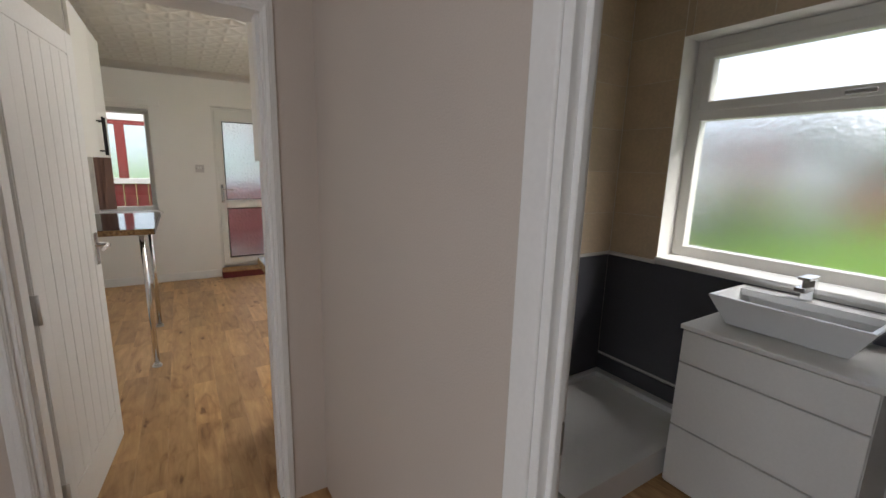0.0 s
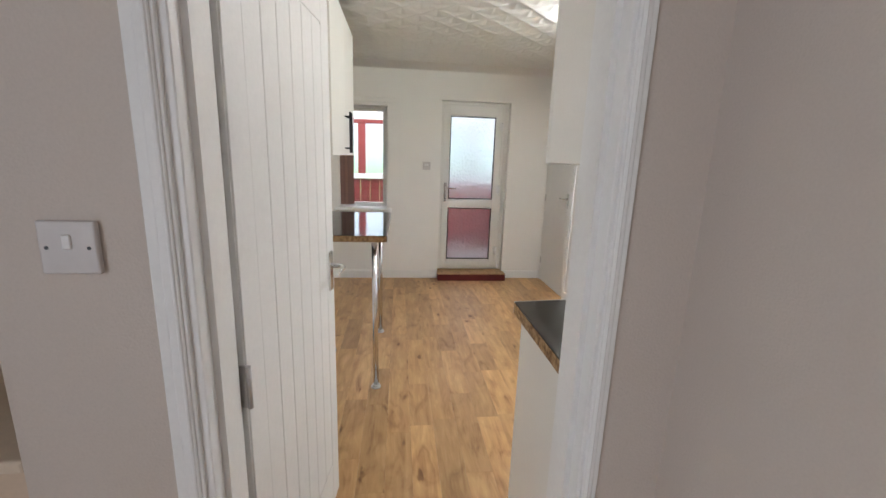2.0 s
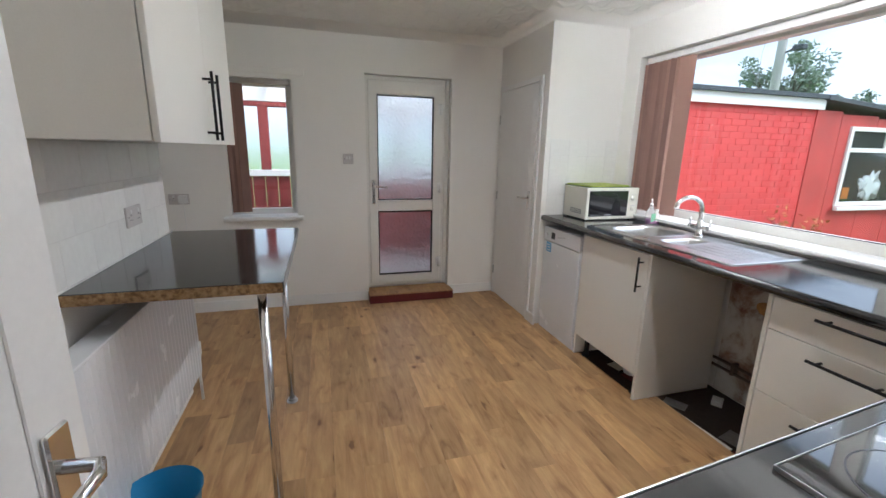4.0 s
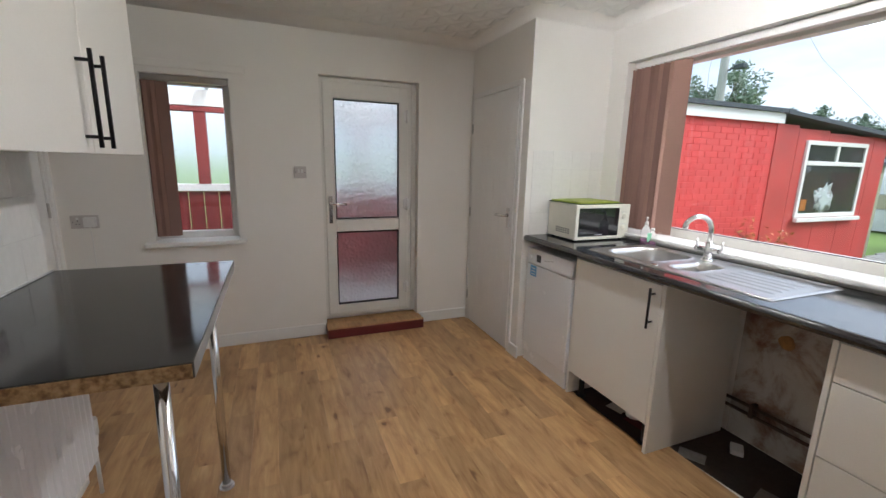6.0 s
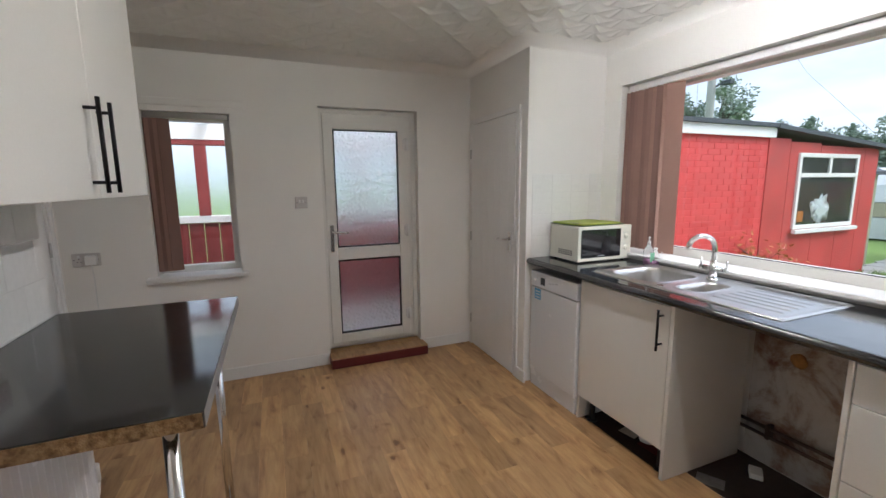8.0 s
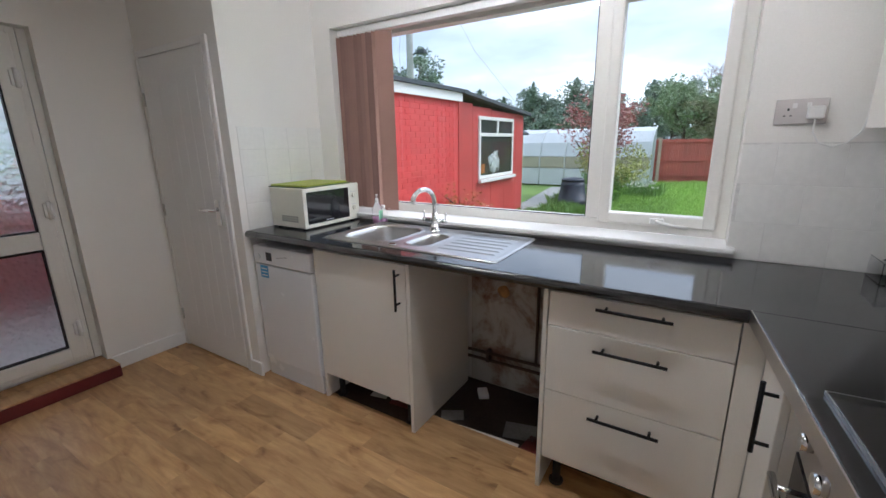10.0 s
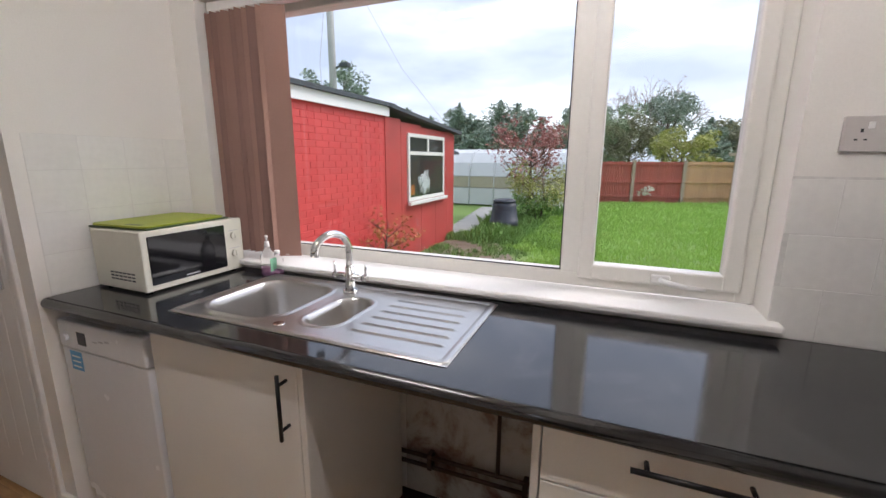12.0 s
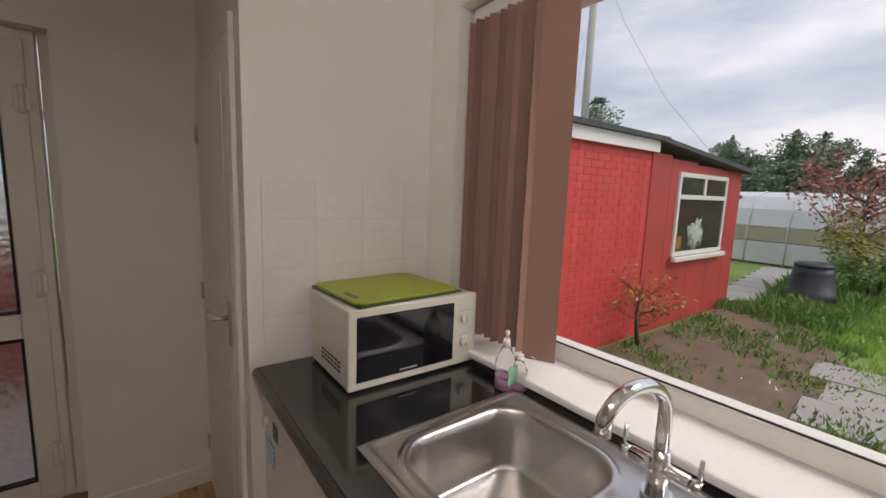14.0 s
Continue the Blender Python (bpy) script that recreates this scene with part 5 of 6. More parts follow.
# blue bin under the bar
bb = thing("waste_bin", (-0.50, 2.36, 0), "bright blue plastic waste bin on the floor under the bar", "waste bin")
prof = [(0.0, 0.095), (0.25, 0.120), (0.258, 0.128), (0.263, 0.128), (0.261, 0.117), (0.01, 0.090)]
bm = tube([(0, 0, z) for z, r in prof[:4]], [r for z, r in prof[:4]], 28)
bm.faces.ensure_lookup_table()
bmesh.ops.delete(bm, geom=[bm.faces[-1]], context="FACES_ONLY")
part("shell", bm, blue_plastic, bb)
part("liner", tube([(0, 0, 0.004), (0, 0, 0.02)], [0.094, 0.095], 28), blue_plastic, bb)

# ---- bathroom ----
by = YH
panel_b = structure("wall_panel", bm_box(box(XW - 0.012, XW, 0.0 - 1.2, by, 0.235, 0.905, 0.001, 1), XW - 0.03, XW - 0.012, -0.12, by, 0.14, 0.235, 0.003, 1), grey_panel, "dark grey wall boarding under the bathroom window", "wall panel")
structure("panel_trim", bm_box(box(XW - 0.016, XW - 0.012, -0.1, by, 0.24, 0.252), XW - 0.018, XW, WB[1], by, 0.905, 0.922), white_plastic, "white trim strips on the grey panel", "trim")
structure("wall_panel_side", box(1.2, XW - 0.03, by - 0.012, by, 0.14, 0.905), grey_panel, "dark grey wall boarding beside the shower tray", "wall panel")
tray = thing("shower_tray", (1.80, 0.32, 0), "white acrylic shower tray with raised rim", "shower tray")
bm = grid_solid([-0.50, -0.45, 0.50, 0.548], [-0.335, -0.285, 0.33, 0.366], [0.0, 0.11, 0.14], lambda x, y, z: z < 0.11 or x < -0.45 or x > 0.50 or y < -0.285 or y > 0.33)
part("tray", bm, ceramic, tray)
part("waste", tube([(-0.3, 0.0, 0.11), (-0.3, 0.0, 0.114)], 0.045, 24), chrome, tray)
van = thing("vanity_unit", (2.12, -0.35, 0), "white gloss vanity unit with two drawers in the bathroom", "vanity unit")
part("body", box(-0.20, 0.245, -0.31, 0.305, 0.0, 0.755, 0.002, 1), gloss_white, van)
part("top", box(-0.225, 0.245, -0.32, 0.315, 0.757, 0.778, 0.003, 1), gloss_white, van, "white worktop")
part("drawer", box(-0.22, -0.2005, -0.308, 0.303, 0.61, 0.752, 0.002, 1), gloss_white, van, "plain drawer front")
part("drawer", box(-0.22, -0.2005, -0.308, 0.303, 0.31, 0.603, 0.002, 1), gloss_white, van, "plain drawer front")
part("drawer", box(-0.22, -0.2005, -0.308, 0.303, 0.02, 0.303, 0.002, 1), gloss_white, van, "plain drawer front")
bas = thing("basin", (2.185, -0.335, 0.779), "white ceramic rectangular countertop basin with sloping sides", "wash basin")
bm = bmesh.new()
def ring(hx, hy, z):
    return [bm.verts.new((a * hx, b * hy, z)) for a, b in ((-1, -1), (1, -1), (1, 1), (-1, 1))]
levels = [ring(0.11, 0.18, 0.0), ring(0.125, 0.20, 0.004), ring(0.168, 0.265, 0.122), ring(0.168, 0.265, 0.128), ring(0.150, 0.247, 0.128), ring(0.118, 0.20, 0.03), ring(0.10, 0.18, 0.024)]
for a, b in zip(levels, levels[1:]):
    for k in range(4):
        bm.faces.new((a[k], a[(k + 1) % 4], b[(k + 1) % 4], b[k]))
bm.faces.new(levels[0][::-1]); bm.faces.new(levels[-1])
bmesh.ops.bevel(bm, geom=list(bm.edges), offset=0.003, segments=2, affect="EDGES")
part("bowl", bm, ceramic, bas)
part("ledge", box(0.075, 0.150, -0.24, 0.24, 0.095, 0.127, 0.003, 2), ceramic, bas, "tap ledge")
bt = thing("basin_tap", (2.30, -0.325, 0.906), "chrome block basin tap with flat lever", "tap")
part("body", box(-0.02, 0.02, -0.022, 0.022, 0.0, 0.09, 0.004, 2), chrome, bt)
part("spout", box(-0.11, -0.0, -0.02, 0.02, 0.045, 0.068, 0.004, 2), chrome, bt)
part("lever", box(-0.08, 0.03, -0.022, 0.022, 0.095, 0.107, 0.003, 2), chrome, bt, "flat chrome lever")
sr = thing("shower_rail", (1.5, by - 0.02, 0), "chrome shower rail on the bathroom wall", "shower rail")
part("rail", tube([(0.0, -0.03, 0.9), (0.0, -0.03, 1.9)], 0.01), chrome, sr)
for z in (0.95, 1.85):
    part("bracket", tube([(0, -0.03, z), (0, 0.02, z)], 0.012), chrome, sr)

# ---- open cupboard in the hall ----
niche = bpy.data.materials["niche_paint"]
cub = thing("boxed_bench", (-1.18, YH + 0.34, 0), "cream painted boxed-in bench with a lid in the hall cupboard", "built-in bench")
part("front", box(-0.52, 0.518, -0.335, -0.315, 0.0, 0.848, 0.002, 1), mat("bench_paint", (0.64, 0.50, 0.37), 0.6), cub)
part("lid", box(-0.52, 0.518, -0.345, 0.338, 0.85, 0.876, 0.005, 2), wood_shelf, cub, "cream painted lid")
structure("niche_floor", box(-1.7, -0.66, YH, 1.38, -0.004, 0.0), dark_floor, "floor inside the hall cupboard", "floor")
sh = thing("shelf", (-1.31, 1.22, 1.31), "painted wooden shelf in the open hall cupboard", "shelf")
part("board", box(-0.39, 0.648, -0.20, 0.155, 0.0, 0.02, 0.003, 1), wood_shelf, sh)
part("batten", box(-0.39, 0.648, 0.13, 0.155, -0.04, 0.0, 0.002, 1), wood_shelf, sh)
top = thing("shelf", (-1.31, 1.22, 1.74), "painted upper shelf in the open hall cupboard", "shelf")
part("board", box(-0.39, 0.648, -0.20, 0.155, 0.0, 0.03, 0.003, 1), wood_shelf, top)
for bxx, w_, hh, m_, lab in ((-1.235, 0.16, 0.135, card, "plain brown cardboard box on the shelf"), (-1.105, 0.05, 0.13, mat("dark_card", (0.12, 0.07, 0.03), 0.8), "narrow dark brown cardboard box on the shelf")):
    c = thing("cardboard_box", (bxx, 1.19, 1.33), lab, "cardboard box", "boxes on the hall shelf")
    part("box", box(-w_ / 2, w_ / 2, -0.09, 0.09, 0, hh, 0.002, 1), m_, c)
    part("flap_tape", box(-w_ / 2 + 0.002, w_ / 2 - 0.002, -0.012, 0.012, hh, hh + 0.0008), wood_shelf, c, "tape strip")
mir = thing("grey_panel", (-1.28, 1.372, 1.34), "plain grey-green board leaning behind the shelf", "board")
part("board", box(-0.36, 0.28, -0.006, 0.006, 0, 0.39, 0.001, 1), mat("grey_green", (0.36, 0.38, 0.29), 0.4), mir)
part("edge_strip", box(0.28, 0.355, -0.007, 0.005, 0, 0.39, 0.001, 1), mat("pale_green", (0.60, 0.62, 0.50), 0.4), mir, "pale green edge strip")
br = thing("hanging_brush", (-0.95, 1.10, 1.12), "white and black cleaning brush hanging from a brass hook", "brush")
part("hook", tube([(0.03, 0.0, 0.175), (-0.01, 0.0, 0.178), (-0.03, 0.0, 0.175), (-0.06, 0.0, 0.17)], 0.004, 8), brass, br, "brass hook")
part("handle", box(-0.016, 0.016, -0.012, 0.012, 0.07, 0.17, 0.006, 2), wood_shelf, br)
part("head", box(-0.028, 0.028, -0.02, 0.02, 0.02, 0.075, 0.006, 2), white_plastic, br, "white brush head")
part("bristles", box(-0.03, 0.034, -0.022, 0.022, -0.002, 0.02, 0.003, 1), black_rubber, br, "black bristles")

# ---- lean-to beyond the back wall ----
GZ = -0.17
lean = tagged(new("lean_to"), "red painted timber lean-to with frosted glazing behind the back door", "lean-to", "", "structure")
part("boarding", box(-2.2, 2.62, 6.60, 6.64, GZ, 0.62), lean_red, lean, "red boarded dado")
for k in range(33):
    part("board", box(-2.2 + k * 0.146, -2.2 + k * 0.146 + 0.140, 6.585, 6.60, GZ, 1.06, 0.003, 1), lean_red, lean)
part("cill", box(-2.2, 2.62, 6.545, 6.62, 1.065, 1.14, 0.004, 1), gloss_white, lean, "white rail")
for x in (-1.62, -1.09, -0.57, 0.0, 0.55, 1.1, 1.65, 2.2):
    part("post", box(x - 0.055, x + 0.055, 6.54, 6.62, 1.14, 1.88, 0.004, 1), lean_red, lean, "red post")
part("head_rail", box(-2.2, 2.62, 6.535, 6.625, 1.88, 1.935, 0.004, 1), lean_red, lean, "red head rail")
part("plate", box(-2.2, 2.62, 6.53, 6.63, 1.936, 2.10, 0.004, 1), gloss_white, lean, "white wall plate")
part("glazing", box(-2.2, 2.62, 6.585, 6.59, 1.14, 1.88), frosted, lean, "frosted glazing")
for k in range(7):
    x = -1.9 + k * 0.7
    part("rafter", prism([(5.08, 2.34), (5.08, 2.42), (6.66, 2.18), (6.66, 2.10)], "x", x, x + 0.05), gloss_white, lean, "white rafter")
poly = glass_mat("roof_sheet", 0.4, 0.4, 12.0)
rs = part("roof_sheet", prism([(5.08, 2.425), (5.08, 2.432), (6.80, 2.168), (6.80, 2.161)], "x", -2.2, 2.62), poly, lean, "translucent roof sheet")
part("end_wall", box(2.56, 2.62, 5.085, 6.54, GZ, 2.12), lean_red, lean, "red end wall")
part("end_wall", box(-2.2, -2.14, 5.085, 6.54, GZ, 2.12), lean_red, lean, "red end wall")
structure("lean_to_floor", box(-2.2, 2.62, 5.08, 6.60, -0.12, -0.05), mat("pale_concrete", (0.55, 0.52, 0.47), 0.8, var=0.12), "concrete floor of the lean-to", "floor")
structure("house_wall", box(-3.5, XA - 0.16, YB + 0.1, YB + 0.28, GZ, 2.5), white_wall, "house wall beside the lean-to", "wall")

for o in bpy.data.objects:
    if o.name.startswith(("pane", "glazing", "roof_sheet")):
        o.visible_shadow = False

# ---- garden ----
ground = structure("ground", grid_solid([XW + 0.28, 30, 900], [-500, YB + 0.28, 600], [GZ - 0.4, GZ], lambda x, y, z: True), mat("soil_and_grass", (0.17, 0.27, 0.06), 0.95, var=0.35, scale=0.9, bump=1.0, fine=30), "garden ground that reaches the horizon", "ground")
structure("ground_behind", grid_solid([-900, XW + 0.28], [YB + 0.28, 600], [GZ - 0.4, GZ], lambda x, y, z: True), bpy.data.materials["soil_and_grass"], "ground behind the house", "ground")
bed = structure("soil_bed", prism([(4.3, 2.9), (5.0, 2.3), (6.6, 3.0), (8.5, 3.9), (9.6, 4.55), (9.2, 5.02), (4.3, 5.02)], "z", GZ - 0.02, GZ + 0.02), mat("bare_soil", (0.17, 0.125, 0.085), 0.95, var=0.35, scale=5, bump=1.0, fine=50), "bare brown soil bed beside the shed", "soil")
pav = tagged(new("pavement"), "worn concrete slabs along the house", "pavement", "", "structure")
prng = random.Random(3)
for i in range(3):
    for j in range(14):
        bm = box(0, 0.585, 0, 0.585, 0, 0.03, 0.008, 1)
        o = sub("slab", bm, concrete, pav)
        o.location = (XW + 0.29 + i * 0.6, -3.2 + j * 0.6, GZ + 0.005 + prng.random() * 0.008)
        o.rotation_euler = (0, 0, radians(prng.uniform(-0.6, 0.6)))
for k in range(9):
    o = sub("slab", box(0, 0.58, 0, 0.7, 0, 0.03, 0.008, 1), concrete, pav)
    o.location = (9.2 + k * 0.6, 4.75 + 0.08 * k, GZ + 0.012)

# shed
SY = 5.08
shed = tagged(new("shed"), "red painted brick and board garden shed with a dark felt roof", "shed", "", "")
part("wall", box(2.66, 6.33, SY + 0.0045, SY + 0.24, GZ, 2.10), mat("red_mortar", (0.62, 0.066, 0.06), 0.8, var=0.15), shed, "red painted mortar wall")
part("boarded_wall", box(6.33, 9.10, SY + 0.02, SY + 0.14, GZ, 1.95), red_board, shed, "red painted board wall")
bx_ = 6.335
for k, w_ in enumerate((0.46, 0.72, 0.62, 0.55, 0.40)):
    part("panel", box(bx_ + 0.003, bx_ + w_ - 0.003, SY, SY + 0.02, GZ, 2.05 - 0.052 * (bx_ - 6.33 + w_), 0.003, 1), red_board, shed)
    bx_ += w_
part("corner_strip", box(6.30, 6.36, SY - 0.012, SY + 0.02, GZ, 2.05, 0.003, 1), red_board, shed)
part("fascia", box(2.66, 6.35, SY - 0.06, SY - 0.035, 2.02, 2.15, 0.003, 1), gloss_white, shed, "white fascia board")
part("roof", prism([(SY - 0.11, 2.15), (SY - 0.11, 2.20), (9.2, 2.36), (9.2, 2.30)], "x", 2.66, 6.47), felt, shed, "dark felt roof")
part("roof", prism([(6.30, 2.14), (6.30, 2.19), (9.22, 1.985), (9.22, 1.925)], "y", SY - 0.12, 9.2), felt, shed, "sloping dark felt roof")
part("back_wall", box(9.04, 9.10, SY + 0.15, 9.0, GZ, 1.92), red_board, shed, "red end wall")
swn = part("window", ring_y(6.99, 8.50, 0.76, 1.84, 0.06, SY - 0.03, SY + 0.03, 0.006), upvc, shed, "white plastic shed window")
part("sill", box(6.95, 8.54, SY - 0.09, SY - 0.0305, 0.70, 0.755, 0.005, 1), upvc, swn)
part("transom", box(7.05, 8.44, SY - 0.032, SY + 0.028, 1.50, 1.56, 0.004, 1), upvc, swn)
part("mullion", box(7.72, 7.78, SY - 0.031, SY + 0.027, 1.56, 1.78, 0.004, 1), upvc, swn)
part("pane", box(7.05, 8.44, SY - 0.024, SY - 0.020, 0.82, 1.50), pane_glass, swn)
part("pane", box(7.05, 8.44, SY - 0.024, SY - 0.020, 1.56, 1.78), pane_glass, swn)
# Near-black sheet on the wall, painted in place of the shade inside.
part("shade_sheet", box(7.05, 8.44, SY - 0.006, SY - 0.003, 0.82, 1.78), mat("shed_shade", (0.02, 0.022, 0.02), 0.6), swn, "near-black sheet in place of the shade inside the shed")
bag = thing("plastic_bag", (7.62, SY - 0.012, 0.86), "white plastic bags seen behind the shed window", "plastic bag")
bm = bmesh.new()
bmesh.ops.create_icosphere(bm, subdivisions=3, radius=0.2)
for v in bm.verts:
    v.co *= 1 + 0.9 * noise.noise(v.co * 14 + Vector((3, 1, 2)))
    v.co.y *= 0.02; v.co.z = v.co.z * 0.9 + 0.16
part("bag", bm, mat("bag_white", (0.70, 0.72, 0.72), 0.4), bag, smooth=True)
ogb = thing("orange_box", (7.16, SY - 0.013, 0.86), "small orange box behind the shed window", "box")
part("box", box(-0.07, 0.07, -0.003, 0.003, 0, 0.16), mat("orange_paint", (0.6, 0.2, 0.04), 0.5), ogb)

brick_me = {}
bj = bmesh.new()
for r in range(30):
    z = GZ + 0.075 * r
    u = 2.66 - (0.115 if r % 2 else 0)
    while u < 6.30:
        a, b = max(u, 2.66), min(u + 0.225, 6.30)
        u += 0.225
        if b - a < 0.03 or z + 0.065 > 2.03:
            continue
        if a < 4.2:
            bm_box(bj, a + 0.003, b - 0.003, SY - 0.001, SY + 0.02, z + 0.004, z + 0.071)
        else:
            key = round(b - a, 3)
            if key not in brick_me:
                b2 = box(0.003, b - a - 0.003, -0.001, 0.008, 0.004, 0.071, 0.002, 1)
                me = bpy.data.meshes.new("brick"); b2.to_mesh(me); b2.free(); me.materials.append(red_paint); brick_me[key] = me
            o = new("brick", brick_me[key])
            o.location, o.parent = (a, SY + prng.random() * 0.0015, z), shed
tagged(part("far_bricks", bj, red_paint, shed, "red painted bricks further along"), kind="stuff")

# green hut behind the shed
hut = thing("garden_hut", (10.1, 6.6, GZ), "small pale green wooden garden hut", "hut")
part("wall", box(-0.6, 0.6, -0.9, 0.9, 0, 1.75), mat("pale_green_paint", (0.34, 0.36, 0.24), 0.7, var=0.15), hut)
part("roof", prism([(-1.0, 1.72), (0, 2.15), (1.0, 1.72), (1.0, 1.78), (0, 2.22), (-1.0, 1.78)], "x", -0.7, 0.7), felt, hut, "felt roof")
part("window", ring_y(-0.35, 0.3, 0.9, 1.5, 0.05, -0.93, -0.90), old_timber, hut)

# greenhouse
gh = thing("greenhouse", (15.2, 6.4, GZ), "long white greenhouse with low panelled walls and curved roof", "greenhouse")
ghw = mat("greenhouse_white", (0.62, 0.64, 0.64), 0.5, var=0.15, scale=3)
for k in range(8):
    y = -3.2 + k * 0.9
    part("panel", box(-0.02, 0.02, y + 0.02, y + 0.88, 0.05, 0.62, 0.004, 1), ghw, gh)
    part("panel", box(-0.02, 0.02, y + 0.02, y + 0.88, 0.64, 1.02, 0.004, 1), mat("greenhouse_buff", (0.42, 0.38, 0.28), 0.6, var=0.2), gh, "buff lower glazing panel")
    part("rib", tube([(-0.03, y, 0), (-0.03, y, 1.05), (0.12, y, 1.5), (0.5, y, 1.86), (1.2, y, 2.0)], 0.02, 6), ghw, gh, "white curved rib")
    part("pane", prism([(0.0, 1.04), (0.15, 1.5), (0.5, 1.84), (1.2, 1.98), (1.2, 1.97), (0.51, 1.83), (0.16, 1.49), (0.01, 1.03)], "y", y + 0.02, y + 0.88), ghw, gh, "whitened roof glazing")
part("back", box(1.18, 1.2, -3.2, 4.0, 0, 1.97), ghw, gh)

# fence
tan_f = mat("tan_fence", (0.56, 0.33, 0.17), 0.75, var=0.18, scale=4, bump=0.5, spread=0.08)
red_f = mat("red_brown_fence", (0.42, 0.10, 0.07), 0.75, var=0.2, scale=4, bump=0.5, spread=0.1)
frow = [((16.8, 4.9), red_f), ((17.6, 3.2), red_f), ((18.3, 1.4), red_f), ((18.9, -0.35), tan_f), ((19.4, -2.1), tan_f), ((19.9, -3.9), tan_f), ((20.4, -5.7), tan_f), ((20.9, -7.5), tan_f), ((21.4, -9.3), None)]
fence = thing("fence", (18.9, -0.35, GZ), "garden fence of red-brown and tan timber panels with posts", "fence")
for (pa, m_), (pb, _) in zip(frow, frow[1:]):
    ax, ay = pa[0] - 18.9, pa[1] + 0.35
    dxx, dyy = pb[0] - pa[0], pb[1] - pa[1]
    L_ = math.hypot(dxx, dyy)
    ang = math.degrees(math.atan2(dyy, dxx))
    part("post", box(-0.055, 0.055, -0.10, 0.05, 0, 1.62, 0.006, 1), old_timber, fence, "weathered post", at=(ax, ay, 0), rz=ang)
    n = 12
    for k in range(n):
        w_ = (L_ - 0.1) / n
        part("board", box(0.05 + k * w_, 0.05 + (k + 1) * w_ - 0.006, -0.008 + 0.006 * (k % 2), 0.008 + 0.006 * (k % 2), 0.04, 1.56 + 0.01 * math.sin(k * 2.3)), m_, fence, at=(ax, ay, 0), rz=ang)
    for z in (0.25, 0.80, 1.45):
        part("rail", box(0.05, L_ - 0.05, -0.075, -0.014, z, z + 0.08), m_, fence, at=(ax, ay, 0), rz=ang)
perg = thing("pergola", (18.4, -2.55, GZ), "weathered grey timber frame of posts and beam by the fence", "garden frame")
for y in (-0.75, 0.0, 0.7):
    part("post", box(-0.06, 0.06, y - 0.06, y + 0.06, 0, 1.78, 0.006, 1), old_timber, perg)
part("beam", box(-0.05, 0.05, -2.0, 0.95, 1.78, 1.88, 0.006, 1), old_timber, perg)
tagged(obj("bench_plank", box(-0.1, 0.1, -0.9, 0.9, 0.08, 0.13, 0.004, 1), red_f, (15.6, -2.6, GZ), 12), "low red plank border lying on the lawn", "plank")

# compost bin
cbn = thing("compost_bin", (10.75, 4.40, GZ), "dark plastic compost bin on the weedy ground", "compost bin")
part("body", tube([(0, 0, 0), (0, 0, 0.2), (0, 0, 0.205), (0, 0, 0.5), (0, 0, 0.62)], [0.36, 0.34, 0.33, 0.285, 0.26], 28), bin_plastic, cbn)
part("lid", tube([(0, 0, 0.62), (0, 0, 0.66), (0, 0, 0.69)], [0.275, 0.27, 0.2], 28), bin_plastic, cbn, "round lid")
for z in (0.2, 0.42):
    part("band", tube([(0, 0, z), (0, 0, z + 0.02)], 0.36 - z * 0.16, 28), bin_plastic, cbn)

# telegraph pole and wires
pole = thing("telegraph_pole", (14.0, 11.55, GZ), "tall grey timber telegraph pole with a lamp", "pole")
part("pole", tube([(0, 0, 0), (0, 0, 10)], [0.14, 0.11], 14), pole_grey, pole)
part("lamp_arm", tube([(0, 0, 4.7), (0.1, -0.35, 4.85)], 0.03, 8), felt, pole)
part("lamp", box(0.0, 0.22, -0.62, -0.3, 4.75, 4.9, 0.02, 1), felt, pole)
pipe_grey = mat("wire_grey", (0.3, 0.3, 0.32), 0.6)
wr = thing("wire", (14.0, 11.55, GZ + 9.5), "thin overhead wires from the pole", "wire")
part("wire", tube([(0, 0, 0), (-1.0, -0.6, -2.6), (-2.5, -1.4, -5.2), (-4.5, -3.0, -7.3)], 0.006, 5), pipe_grey, wr)
part("wire", tube([(0, 0, 0), (0.6, -0.8, -2.2), (1.6, -1.9, -4.6), (3.0, -3.2, -6.6)], 0.006, 5), pipe_grey, wr)


# ---- plants ----
def leaves_into(vs, fs, c, rx, ry, rz, n, size, g, flat=0.0):
    """n small leaf quads in a ragged ball about c."""
    for _ in range(n):
        while True:
            p = Vector((g.uniform(-1, 1), g.uniform(-1, 1), g.uniform(-1, 1)))
            if 0.15 < p.length < 1:
                break
        p = Vector((c[0] + p.x * rx, c[1] + p.y * ry, c[2] + p.z * rz))
        a = Vector((g.gauss(0, 1), g.gauss(0, 1), g.gauss(0, 0.6))).normalized()
        b = a.cross(Vector((g.gauss(0, 1), g.gauss(0, 1), g.gauss(0, 1)))).normalized()
        s = size * g.uniform(0.6, 1.4)
        k = len(vs)
        vs += [p - a * s, p + b * s * 0.45, p + a * s, p - b * s * 0.45]
        fs.append((k, k + 1, k + 2, k + 3))


def mesh_of(name, vs, fs, material):
    me = bpy.data.meshes.new(name)
    me.from_pydata([tuple(v) for v in vs], [], fs)
    me.materials.append(material)
    return me


